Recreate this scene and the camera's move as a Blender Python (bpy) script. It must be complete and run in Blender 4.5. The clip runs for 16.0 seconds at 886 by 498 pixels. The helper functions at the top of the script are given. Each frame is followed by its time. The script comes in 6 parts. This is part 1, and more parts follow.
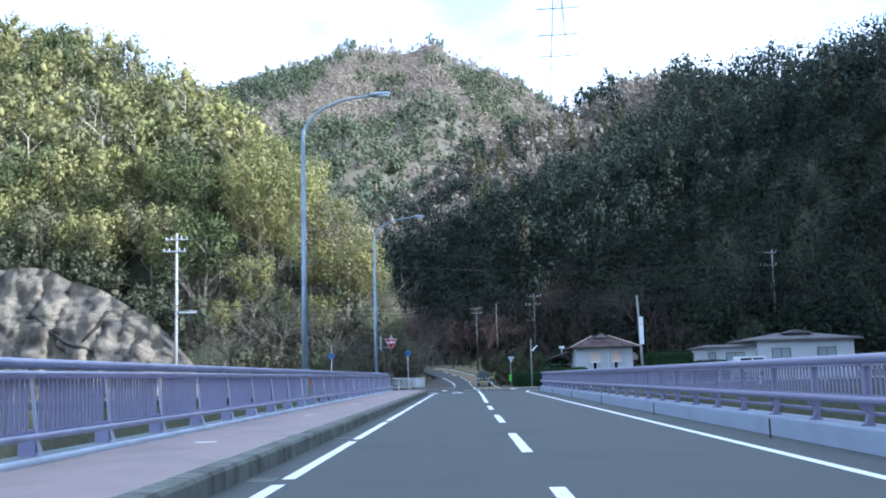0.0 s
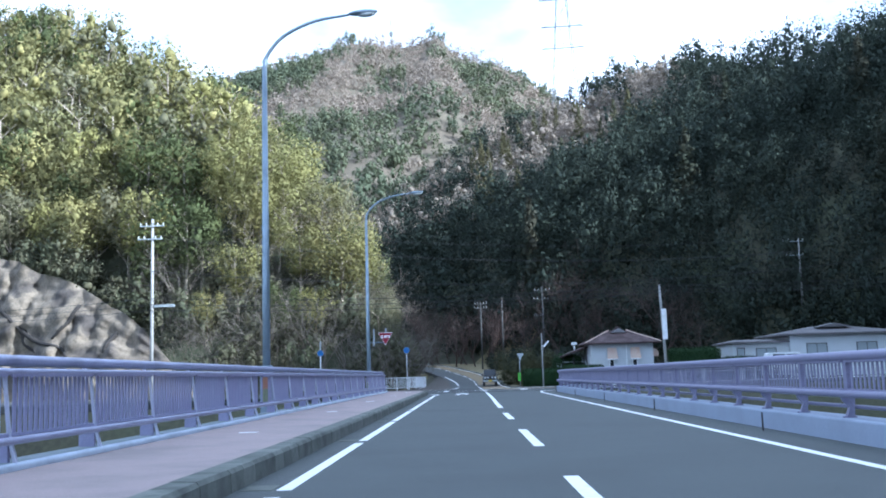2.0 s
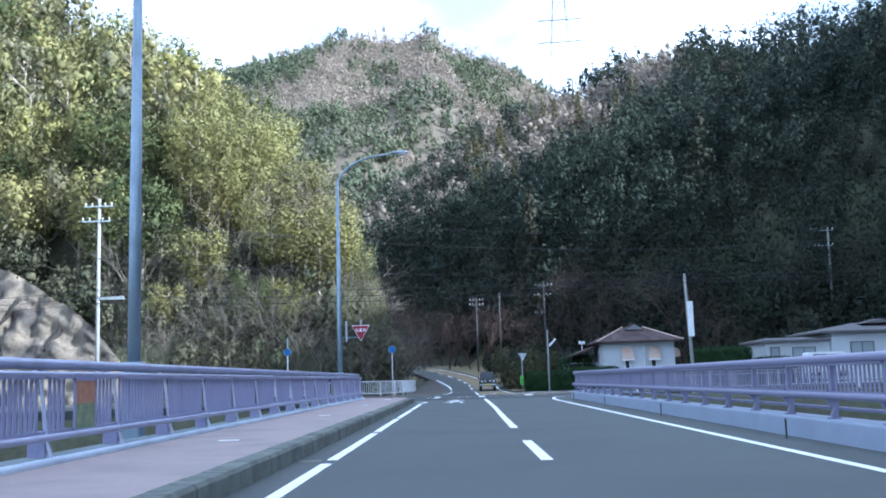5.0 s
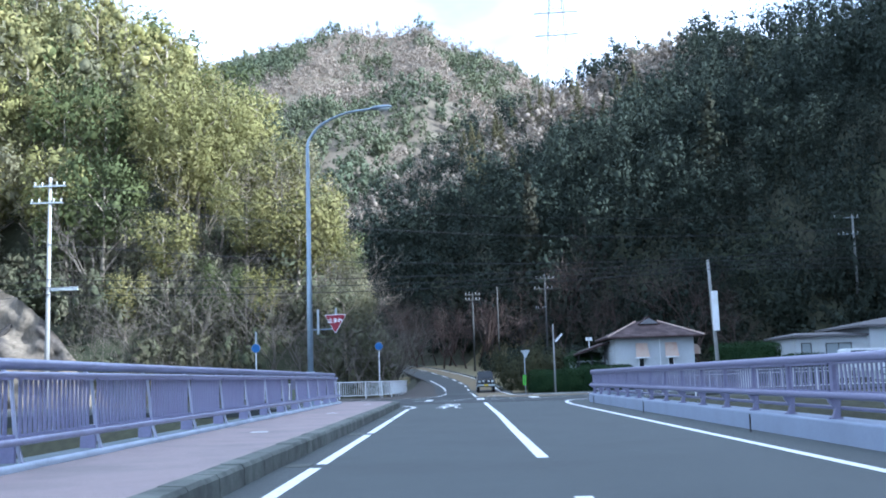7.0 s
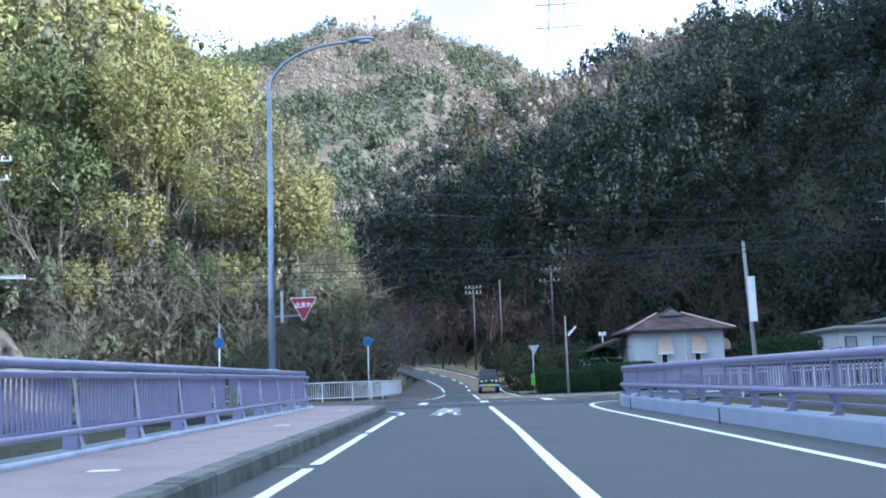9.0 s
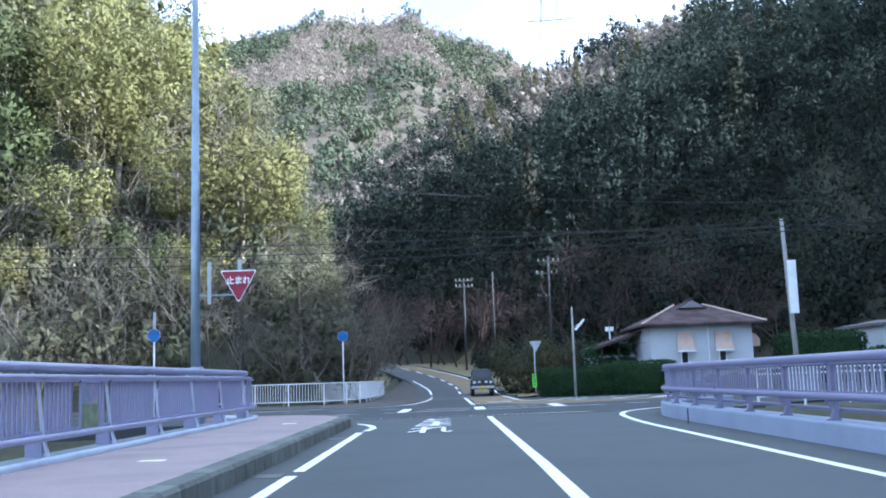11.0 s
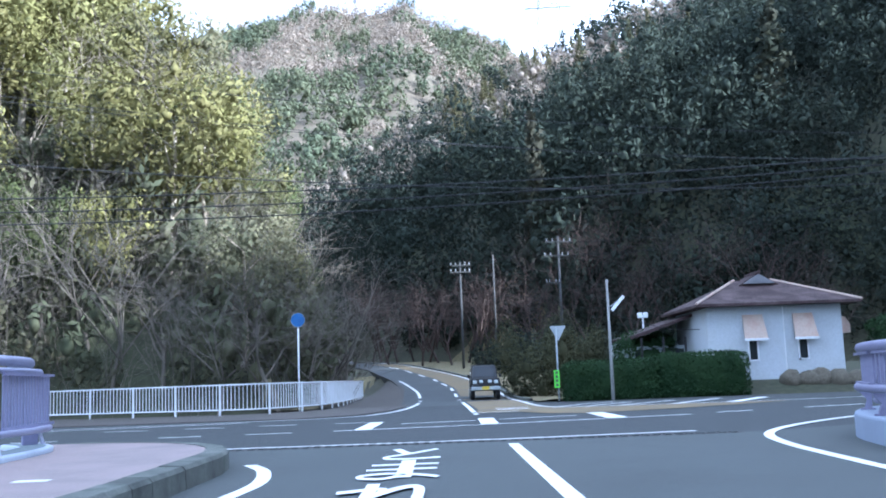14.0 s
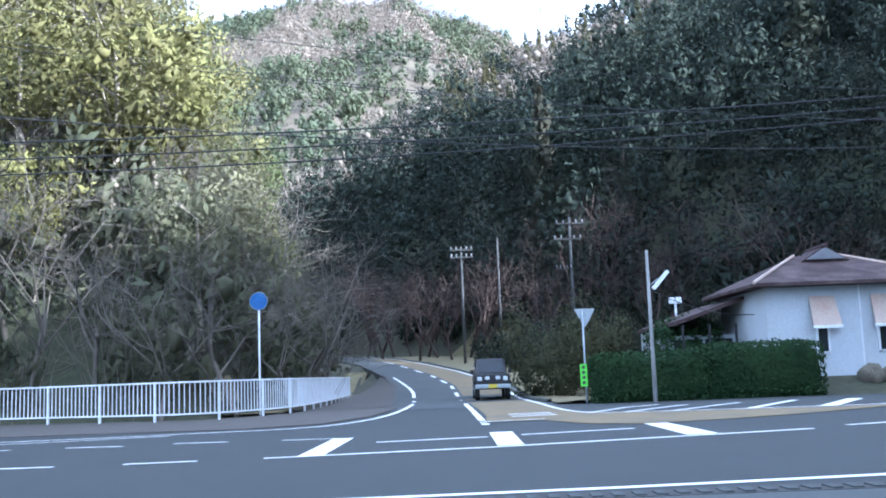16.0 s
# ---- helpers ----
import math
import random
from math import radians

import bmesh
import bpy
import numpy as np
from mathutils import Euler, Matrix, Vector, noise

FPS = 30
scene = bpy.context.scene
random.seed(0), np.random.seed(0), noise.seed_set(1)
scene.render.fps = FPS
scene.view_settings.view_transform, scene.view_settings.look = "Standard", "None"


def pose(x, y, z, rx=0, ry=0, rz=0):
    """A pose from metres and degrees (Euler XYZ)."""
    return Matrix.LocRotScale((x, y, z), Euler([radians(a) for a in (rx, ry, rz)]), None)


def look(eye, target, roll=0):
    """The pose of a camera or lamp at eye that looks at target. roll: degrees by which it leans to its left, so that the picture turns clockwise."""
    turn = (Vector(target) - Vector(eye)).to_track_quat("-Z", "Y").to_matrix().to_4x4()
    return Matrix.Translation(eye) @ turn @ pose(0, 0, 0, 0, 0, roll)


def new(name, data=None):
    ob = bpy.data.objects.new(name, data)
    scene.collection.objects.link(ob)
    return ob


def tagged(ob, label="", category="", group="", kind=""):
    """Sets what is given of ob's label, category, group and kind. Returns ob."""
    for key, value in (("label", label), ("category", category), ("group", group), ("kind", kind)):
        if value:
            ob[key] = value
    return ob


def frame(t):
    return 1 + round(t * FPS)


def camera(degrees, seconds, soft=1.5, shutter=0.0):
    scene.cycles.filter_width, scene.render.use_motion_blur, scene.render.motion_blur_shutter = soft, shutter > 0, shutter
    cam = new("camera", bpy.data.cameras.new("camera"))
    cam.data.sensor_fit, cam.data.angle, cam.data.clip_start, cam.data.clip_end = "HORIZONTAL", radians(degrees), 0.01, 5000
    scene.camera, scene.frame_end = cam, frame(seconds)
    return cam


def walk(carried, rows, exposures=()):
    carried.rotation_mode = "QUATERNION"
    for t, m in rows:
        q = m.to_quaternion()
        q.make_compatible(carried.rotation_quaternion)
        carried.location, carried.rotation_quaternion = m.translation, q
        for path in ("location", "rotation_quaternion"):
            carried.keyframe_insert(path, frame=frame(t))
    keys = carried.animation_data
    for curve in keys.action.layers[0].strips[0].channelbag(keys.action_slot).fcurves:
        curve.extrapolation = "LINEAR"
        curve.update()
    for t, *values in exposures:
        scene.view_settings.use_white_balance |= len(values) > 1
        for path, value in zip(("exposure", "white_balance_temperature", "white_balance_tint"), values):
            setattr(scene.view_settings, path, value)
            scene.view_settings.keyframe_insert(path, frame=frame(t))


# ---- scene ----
cam = camera(48.0, 16.0, soft=1.9)
PATH = [
    (0, (0.2, 1.84, 1.165), (0.165, 3.824, 1.42), -1.5),
    (0.5, (0.1, 4.264, 1.153), (0.064, 6.247, 1.406), -1.7),
    (1, (0.07, 6.606, 1.167), (0.032, 8.59, 1.418), -1.6),
    (1.5, (0.022, 8.812, 1.153), (-0.017, 10.795, 1.405), -1.7),
    (2, (0.014, 10.928, 1.135), (-0.025, 12.912, 1.389), -1.7),
    (2.5, (-0.001, 12.99, 1.128), (-0.039, 14.973, 1.384), -1.7),
    (3, (-0.022, 15.095, 1.147), (-0.061, 17.078, 1.406), -1.7),
    (3.5, (-0.039, 17.079, 1.152), (-0.075, 19.062, 1.41), -1.7),
    (4, (-0.043, 19.025, 1.164), (-0.076, 21.008, 1.422), -1.7),
    (4.5, (-0.037, 20.941, 1.15), (-0.067, 22.924, 1.408), -1.7),
    (5, (-0.015, 22.904, 1.126), (-0.042, 24.887, 1.386), -1.7),
    (7.5, (-0.027, 33.681, 1.123), (-0.042, 35.664, 1.383), -1.8),
    (8, (-0.058, 35.819, 1.111), (-0.071, 37.802, 1.37), -1.8),
    (8.5, (0.036, 37.77, 1.049), (0.021, 39.753, 1.31), -2.0),
    (9, (0.014, 39.883, 1.085), (-0.002, 41.866, 1.345), -2.0),
    (11.5, (0.019, 50.796, 1.14), (0.03, 52.779, 1.399), -1.9),
    (12, (0.044, 53.099, 1.121), (0.058, 55.082, 1.382), -1.9),
    (12.5, (0.089, 55.426, 1.088), (0.104, 57.408, 1.349), -1.9),
    (13, (0.12, 57.779, 1.052), (0.136, 59.761, 1.314), -2.0),
    (13.5, (0.163, 60.175, 1.028), (0.178, 62.157, 1.291), -2.1),
    (14, (0.196, 62.526, 1.021), (0.211, 64.508, 1.282), -2.1),
    (14.5, (0.265, 64.878, 0.986), (0.278, 66.861, 1.246), -2.1),
    (15, (0.297, 67.105, 0.954), (0.309, 69.088, 1.214), -2.1),
    (15.5, (0.314, 69.085, 0.946), (0.325, 71.068, 1.204), -1.9),
    (16, (0.298, 70.66, 1.039), (0.312, 72.644, 1.292), -2.1),
]
walk(cam, [(t, look(eye, target, roll)) for t, eye, target, roll in PATH], exposures=((0, 1.47, 4880, 10), (9, 1.68, 4860, 11), (13.5, 1.88, 4860, 12.5), (16, 2.1, 4830, 13)))

# ---- world, sun, exposure ----
SUN_ELEV, SUN_AZ = 25.0, 25.0          # degrees; azimuth measured from +x towards -y
world = bpy.data.worlds.new("sky")
scene.world = world
world.use_nodes = True
wn = world.node_tree.nodes
wl = world.node_tree.links
wn.clear()
w_out = wn.new("ShaderNodeOutputWorld")
w_bg = wn.new("ShaderNodeBackground")
w_sky = wn.new("ShaderNodeTexSky")
w_sky.sky_type = "NISHITA"
w_sky.sun_disc = False
w_sky.sun_elevation = radians(SUN_ELEV)
w_sky.sun_rotation = radians(90 + SUN_AZ)
w_sky.air_density, w_sky.dust_density = 1.0, 1.5
# thin bright cloud over most of the sky
w_tc = wn.new("ShaderNodeTexCoord")
w_map = wn.new("ShaderNodeMapping")
w_map.inputs["Scale"].default_value = (1.0, 1.0, 2.2)
w_noise = wn.new("ShaderNodeTexNoise")
w_noise.inputs["Scale"].default_value = 2.6
w_noise.inputs["Detail"].default_value = 6.0
w_ramp = wn.new("ShaderNodeValToRGB")
w_ramp.color_ramp.elements[0].position = 0.36
w_ramp.color_ramp.elements[1].position = 0.58
w_mix = wn.new("ShaderNodeMixRGB")
w_mix.inputs["Color2"].default_value = (9.0, 9.4, 9.8, 1)
wl.new(w_tc.outputs["Generated"], w_map.inputs["Vector"])
wl.new(w_map.outputs["Vector"], w_noise.inputs["Vector"])
wl.new(w_noise.outputs["Fac"], w_ramp.inputs["Fac"])
# a soft blue opening in the cloud over the valley
w_gap = wn.new("ShaderNodeVectorMath")
w_gap.operation = "DISTANCE"
w_gap.inputs[1].default_value = (0.02, 0.93, 0.37)
w_far = wn.new("ShaderNodeMath")
w_far.operation = "MULTIPLY_ADD"
w_far.inputs[1].default_value, w_far.inputs[2].default_value = 0.30, -0.17
w_sum = wn.new("ShaderNodeMath")
w_edge = wn.new("ShaderNodeMapRange")
w_edge.inputs["From Min"].default_value, w_edge.inputs["From Max"].default_value = 0.02, 0.14
w_edge.inputs["To Min"].default_value = 0.42
w_cover = wn.new("ShaderNodeMath")
w_cover.operation = "MULTIPLY"
wl.new(w_tc.outputs["Generated"], w_gap.inputs[0])
wl.new(w_noise.outputs["Fac"], w_far.inputs[0])
wl.new(w_gap.outputs["Value"], w_sum.inputs[0])
wl.new(w_far.outputs[0], w_sum.inputs[1])
wl.new(w_sum.outputs[0], w_edge.inputs["Value"])
wl.new(w_ramp.outputs["Color"], w_cover.inputs[0])
wl.new(w_edge.outputs["Result"], w_cover.inputs[1])
wl.new(w_cover.outputs[0], w_mix.inputs["Fac"])
wl.new(w_sky.outputs["Color"], w_mix.inputs["Color1"])
wl.new(w_mix.outputs["Color"], w_bg.inputs["Color"])
w_bg.inputs["Strength"].default_value = 0.095
wl.new(w_bg.outputs["Background"], w_out.inputs["Surface"])

sun = new("sun", bpy.data.lights.new("sun", "SUN"))
sun.data.energy, sun.data.angle, sun.data.color = 5.0, radians(0.5), (1.0, 0.92, 0.78)
sd = Vector((math.cos(radians(SUN_ELEV)) * math.cos(radians(SUN_AZ)), -math.cos(radians(SUN_ELEV)) * math.sin(radians(SUN_AZ)), math.sin(radians(SUN_ELEV))))
sun.matrix_world = look(sd * 300, (0, 0, 0))


# ---- materials ----
def mat(name, base, rough=0.7, metal=0.0, var=0.15, scale=3.0, var2=0.1, scale2=40.0, bump=0.1, bscale=60.0, second=None, mix_at=0.55, spread=0.12, island=0.0, trans=0.0, per_object=0.0, spec=0.5):
    """A surface with coarse and fine variation, optional second colour in patches, bump and gloss changes."""
    m = bpy.data.materials.new(name)
    m.use_nodes = True
    n, l = m.node_tree.nodes, m.node_tree.links
    b = n["Principled BSDF"]
    tc = n.new("ShaderNodeTexCoord")
    geo = n.new("ShaderNodeNewGeometry")
    n1 = n.new("ShaderNodeTexNoise")
    n1.inputs["Scale"].default_value, n1.inputs["Detail"].default_value = scale, 5
    n2 = n.new("ShaderNodeTexNoise")
    n2.inputs["Scale"].default_value, n2.inputs["Detail"].default_value = scale2, 3
    for q in (n1, n2):
        l.new(geo.outputs["Position"], q.inputs["Vector"])
    col = n.new("ShaderNodeMixRGB")
    col.inputs["Color1"].default_value = (*base, 1)
    col.inputs["Color2"].default_value = (*(second or [c * 0.7 for c in base]), 1)
    mr = n.new("ShaderNodeMapRange")
    mr.inputs["From Min"].default_value, mr.inputs["From Max"].default_value = mix_at - spread, mix_at + spread
    l.new(n1.outputs["Fac"], mr.inputs["Value"])
    l.new(mr.outputs["Result"], col.inputs["Fac"])
    hsv = n.new("ShaderNodeHueSaturation")
    l.new(col.outputs["Color"], hsv.inputs["Color"])
    v1 = n.new("ShaderNodeMapRange")
    v1.inputs["From Min"].default_value, v1.inputs["From Max"].default_value = 0.3, 0.7
    v1.inputs["To Min"].default_value, v1.inputs["To Max"].default_value = 1 - var - var2, 1 + var + var2
    add = n.new("ShaderNodeMath")
    add.operation = "ADD"
    l.new(n1.outputs["Fac"], add.inputs[0])
    l.new(n2.outputs["Fac"], add.inputs[1])
    half = n.new("ShaderNodeMath")
    half.operation = "MULTIPLY"
    half.inputs[1].default_value = 0.5
    l.new(add.outputs[0], half.inputs[0])
    l.new(half.outputs[0], v1.inputs["Value"])
    last = v1.outputs["Result"]
    for amount, src_out in ((island, geo.outputs["Random Per Island"]), (per_object, None)):
        if amount:
            if src_out is None:
                oi = n.new("ShaderNodeObjectInfo")
                src_out = oi.outputs["Random"]
            r = n.new("ShaderNodeMapRange")
            r.inputs["To Min"].default_value, r.inputs["To Max"].default_value = 1 - amount, 1 + amount
            l.new(src_out, r.inputs["Value"])
            mu = n.new("ShaderNodeMath")
            mu.operation = "MULTIPLY"
            l.new(last, mu.inputs[0])
            l.new(r.outputs["Result"], mu.inputs[1])
            last = mu.outputs[0]
    l.new(last, hsv.inputs["Value"])
    l.new(hsv.outputs["Color"], b.inputs["Base Color"])
    b.inputs["Roughness"].default_value, b.inputs["Metallic"].default_value = rough, metal
    b.inputs["Specular IOR Level"].default_value = spec
    if bump:
        n3 = n.new("ShaderNodeTexNoise")
        n3.inputs["Scale"].default_value, n3.inputs["Detail"].default_value = bscale, 4
        l.new(geo.outputs["Position"], n3.inputs["Vector"])
        bp = n.new("ShaderNodeBump")
        bp.inputs["Strength"].default_value, bp.inputs["Distance"].default_value = bump, 0.02
        l.new(n3.outputs["Fac"], bp.inputs["Height"])
        l.new(bp.outputs["Normal"], b.inputs["Normal"])
    if trans:
        tr = n.new("ShaderNodeBsdfTranslucent")
        ms = n.new("ShaderNodeMixShader")
        ms.inputs["Fac"].default_value = trans
        l.new(hsv.outputs["Color"], tr.inputs["Color"])
        l.new(b.outputs["BSDF"], ms.inputs[1])
        l.new(tr.outputs["BSDF"], ms.inputs[2])
        l.new(ms.outputs["Shader"], n["Material Output"].inputs["Surface"])
    return m


M_DECK = mat("asphalt_bridge", (0.064, 0.073, 0.071), 0.85, var=0.10, scale=0.35, var2=0.18, scale2=90, bump=0.35, bscale=120)
M_ASPH = mat("asphalt_junction", (0.034, 0.040, 0.041), 0.85, var=0.15, scale=0.5, var2=0.2, scale2=90, bump=0.35, bscale=120)
M_FARROAD = mat("asphalt_side_road", (0.060, 0.067, 0.068), 0.88, var=0.12, scale=0.6, var2=0.15, scale2=70, bump=0.3, bscale=100)
M_YELLOW = mat("ochre_road_coating", (0.20, 0.15, 0.075), 0.9, var=0.2, scale=0.8, var2=0.15, scale2=60, bump=0.3, bscale=90, second=(0.12, 0.10, 0.065))
M_WHITE = mat("road_paint_white", (0.72, 0.73, 0.72), 0.7, var=0.06, scale=3, var2=0.12, scale2=30, bump=0.15, second=(0.45, 0.45, 0.45), mix_at=0.68, spread=0.08)
M_WALK = mat("reddish_walkway", (0.30, 0.237, 0.225), 0.9, var=0.10, scale=0.8, var2=0.15, scale2=70, bump=0.3, bscale=90, second=(0.20, 0.167, 0.16))
M_CONC = mat("kerb_concrete", (0.135, 0.145, 0.125), 0.9, var=0.25, scale=2.5, var2=0.15, scale2=40, bump=0.3, second=(0.055, 0.062, 0.052), mix_at=0.55, per_object=0.22)
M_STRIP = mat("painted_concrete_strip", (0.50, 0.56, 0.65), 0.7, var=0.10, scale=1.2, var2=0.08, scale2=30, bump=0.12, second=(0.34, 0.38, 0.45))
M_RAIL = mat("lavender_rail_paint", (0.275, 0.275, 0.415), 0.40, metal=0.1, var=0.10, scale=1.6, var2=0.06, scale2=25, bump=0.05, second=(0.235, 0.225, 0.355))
M_STEEL = mat("galvanised_steel", (0.24, 0.30, 0.36), 0.42, metal=0.6, var=0.10, scale=1.5, var2=0.06, scale2=30, bump=0.04)
M_GROUND = mat("forest_floor", (0.052, 0.052, 0.030), 0.95, var=0.3, scale=0.12, var2=0.25, scale2=3, bump=0.6, bscale=4, second=(0.038, 0.044, 0.022))
M_ROOF = mat("roof_brown", (0.056, 0.038, 0.038), 0.85, var=0.25, scale=1.2, var2=0.2, scale2=14, bump=0.3, bscale=30, second=(0.085, 0.062, 0.06), spec=0.2)
M_WALL = mat("house_plaster", (0.50, 0.535, 0.57), 0.85, var=0.07, scale=0.6, var2=0.06, scale2=15, bump=0.1, second=(0.43, 0.455, 0.465))


# ---- helpers ----
def obj(name, verts, faces, material, smooth=False, parent=None):
    me = bpy.data.meshes.new(name)
    me.from_pydata(verts, [], faces)
    if material:
        me.materials.append(material)
    if smooth:
        me.polygons.foreach_set("use_smooth", [True] * len(me.polygons))
    me.update()
    ob = new(name, me)
    if parent:
        ob.parent = parent
    return ob


def part(name, bm, material, parent=None, label="", smooth=False):
    """Links a bmesh as one mesh object, under a thing or a part."""
    me = bpy.data.meshes.new(name)
    bmesh.ops.recalc_face_normals(bm, faces=bm.faces)
    bm.to_mesh(me)
    bm.free()
    me.materials.append(material)
    if smooth:
        me.polygons.foreach_set("use_smooth", [True] * len(me.polygons))
    ob = new(name, me)
    if parent:
        ob.parent = parent
    if label:
        ob["label"] = label
    return ob


def empty(name, x=0, y=0, z=0, rz=0.0):
    e = new(name)
    e.matrix_world = pose(x, y, z, 0, 0, rz)
    e.empty_display_size = 0.3
    return e


def box(bm, x0, x1, y0, y1, z0, z1, bevel=0.0):
    r = bmesh.ops.create_cube(bm, size=1, matrix=Matrix.Translation(((x0 + x1) / 2, (y0 + y1) / 2, (z0 + z1) / 2)) @ Matrix.Diagonal((x1 - x0, y1 - y0, z1 - z0, 1)))
    if bevel:
        vs = set(r["verts"])
        es = [e for e in bm.edges if e.verts[0] in vs and e.verts[1] in vs]
        bmesh.ops.bevel(bm, geom=es, offset=bevel, segments=1, profile=0.5, affect="EDGES")
    return bm


def tube(bm, pts, radius, seg=8, cap=True):
    """A tube along points; radius is one number or one per point."""
    pts = [Vector(p) for p in pts]
    rad = radius if isinstance(radius, (list, tuple)) else [radius] * len(pts)
    rings = []
    for i, p in enumerate(pts):
        a, b = pts[max(i - 1, 0)], pts[min(i + 1, len(pts) - 1)]
        d = (b - a).normalized()
        u = d.cross(Vector((0, 0, 1)))
        if u.length < 0.05:
            u = d.cross(Vector((0, 1, 0)))
        u.normalize()
        v = u.cross(d).normalized()
        rings.append([bm.verts.new(p + rad[i] * (math.cos(k * 2 * math.pi / seg) * u + math.sin(k * 2 * math.pi / seg) * v)) for k in range(seg)])
    for r0, r1 in zip(rings, rings[1:]):
        for k in range(seg):
            bm.faces.new((r0[k], r0[(k + 1) % seg], r1[(k + 1) % seg], r1[k]))
    if cap:
        bm.faces.new(rings[0][::-1])
        bm.faces.new(rings[-1])
    return bm


def slab(bm, outline, z0, z1):
    """An extruded outline; z0 and z1 numbers, or functions of x and y."""
    f0 = z0 if callable(z0) else (lambda x, y: z0)
    f1 = z1 if callable(z1) else (lambda x, y: z1)
    lo = [bm.verts.new((x, y, f0(x, y))) for x, y in outline]
    hi = [bm.verts.new((x, y, f1(x, y))) for x, y in outline]
    n = len(outline)
    bm.faces.new(hi)
    bm.faces.new(lo[::-1])
    for k in range(n):
        bm.faces.new((lo[k], lo[(k + 1) % n], hi[(k + 1) % n], hi[k]))
    return bm


def smooth01(a, b, v):
    t = np.clip((np.asarray(v, float) - a) / (b - a), 0, 1)
    return t * t * (3 - 2 * t)


def spline(pts, n):
    """Points along a smooth curve through a few nodes (Catmull-Rom)."""
    p = [np.array(q, float) for q in pts]
    p = [2 * p[0] - p[1]] + p + [2 * p[-1] - p[-2]]
    out = []
    for i in range(1, len(p) - 2):
        for k in range(n):
            t = k / n
            out.append(0.5 * (2 * p[i] + (p[i + 1] - p[i - 1]) * t + (2 * p[i - 1] - 5 * p[i] + 4 * p[i + 1] - p[i + 2]) * t * t + (3 * p[i] - p[i - 1] - 3 * p[i + 1] + p[i + 2]) * t ** 3))
    out.append(p[-2])
    return [tuple(q) for q in out]


# ---- terrain ----
def waves(x, y, size, seed):
    """Cheap smooth relief from a few crossing waves, about -1 to 1."""
    r = np.random.RandomState(seed)
    s = 0
    for _ in range(7):
        a, ph, k = r.uniform(0, 6.28), r.uniform(0, 6.28), r.uniform(0.6, 1.8)
        s = s + np.sin((np.cos(a) * x + np.sin(a) * y) * 6.28 * k / size + ph)
    return s / 3.5


def road_rise(y):
    return 0.05 * np.maximum(0, np.asarray(y, float) - 111) * smooth01(106, 118, y)


def far_road_x(y):
    return np.interp(y, [80, 100, 110, 122, 133, 155, 172, 190, 230], [1.2, 1.2, 1.15, 0.8, -0.3, -3.6, -7.8, -16, -40])


def left_inside(x, y):
    """Metres behind the foot of the left hill."""
    yf = np.interp(x, [-140, -70, -45, -28, 0], [140, 118, 110, 104, 104.5])
    xf = np.interp(y, [100, 118, 135, 155, 172, 190, 230], [-6.5, -6.0, -8.0, -12, -17, -28, -55])
    return np.minimum(y - yf, xf - x)


def cliff_top(x):
    """Height of the bare rock face under the left hill."""
    return np.interp(x, [-90, -60, -46, -38, -31, -25.5], [15, 15, 13.5, 10.5, 6.0, 0.0])


def left_hill(x, y):
    d = left_inside(x, y)
    up = np.where(d < 14, 1.45 * d, 20.3 + 0.9 * (d - 14))
    up = np.where(d > 60, 61.7 + 0.25 * (d - 60), up)
    up = np.maximum(up, cliff_top(x) * smooth01(0.3, 2.6, d))
    return np.where(d > 0, up + 1.2 * waves(x, y, 22, 3) * np.clip(d / 6, 0, 1), -50)


def right_hill(x, y):
    foot = np.interp(x, [-60, -20, -10, 0, 5, 10, 39, 56, 70, 84, 100], [212, 190, 182, 171, 163, 152, 128, 119, 108, 76, -160])
    xc = np.interp(y, [-60, 60, 120, 170, 225, 305, 400], [130, 112, 100, 76, 58, 48, 49])
    xx = np.minimum(x, xc)
    # the 13 m rise lies out of view, added to block the low sun
    slope = -48 + 0.493 * xx + 0.356 * np.maximum(y, 120) - 0.6 * np.maximum(0, x - xc) + 13 * smooth01(118, 90, y) * smooth01(80, 105, x)
    slope = slope - 0.75 * np.maximum(0, y - 312) + 2.2 * waves(x, y, 60, 5) + 1.0 * waves(x, y, 25, 6)
    slope = slope - 2.0 * smooth01(165, 205, y) * smooth01(24, 44, x) + 8.0 * smooth01(195, 260, y) * smooth01(42, 62, x) + 5.5 * smooth01(60, 84, x)
    return np.minimum(slope, np.interp(x, [0, 14], [0.68, 1.15]) * (y - foot))


def unseen_ridge(x, y):
    """An unseen high ridge beside the valley, added to keep the bridge and the houses in shade."""
    top = 49 + 0.30 * np.maximum(0, y - 95) - 0.6 * np.maximum(0, y - 215)
    edge = 0.47 * np.maximum(y, 40) + 16
    return top * smooth01(0, 34, x - edge) + 1.5 * waves(x, y, 80, 17) - 40 * smooth01(6, -6, x - edge)


def back_hill(x, y):
    crest = np.interp(x, [-300, -136, -93, -72, -54, -42, -32, -18, -9, 0, 23, 34, 46, 90, 200], [105, 149, 161, 167, 175, 173, 170.5, 173, 176, 166, 159, 149, 141, 112, 60])
    low = 50 + 0.05 * np.minimum(np.abs(x + 20), 150)
    crest = np.maximum(crest, low)
    t = (y - 290) / 220
    rise = low + (crest - low) * np.clip(t, -1.2, 1)
    rise = rise + np.clip(t + 0.3, 0, 1) * (1.15 - np.clip(t, 0, 1)) * (9 * waves(x, y, 110, 8) + 4 * waves(x, y, 45, 9))
    return np.where(y > 510, crest - 0.45 * (y - 510), rise)


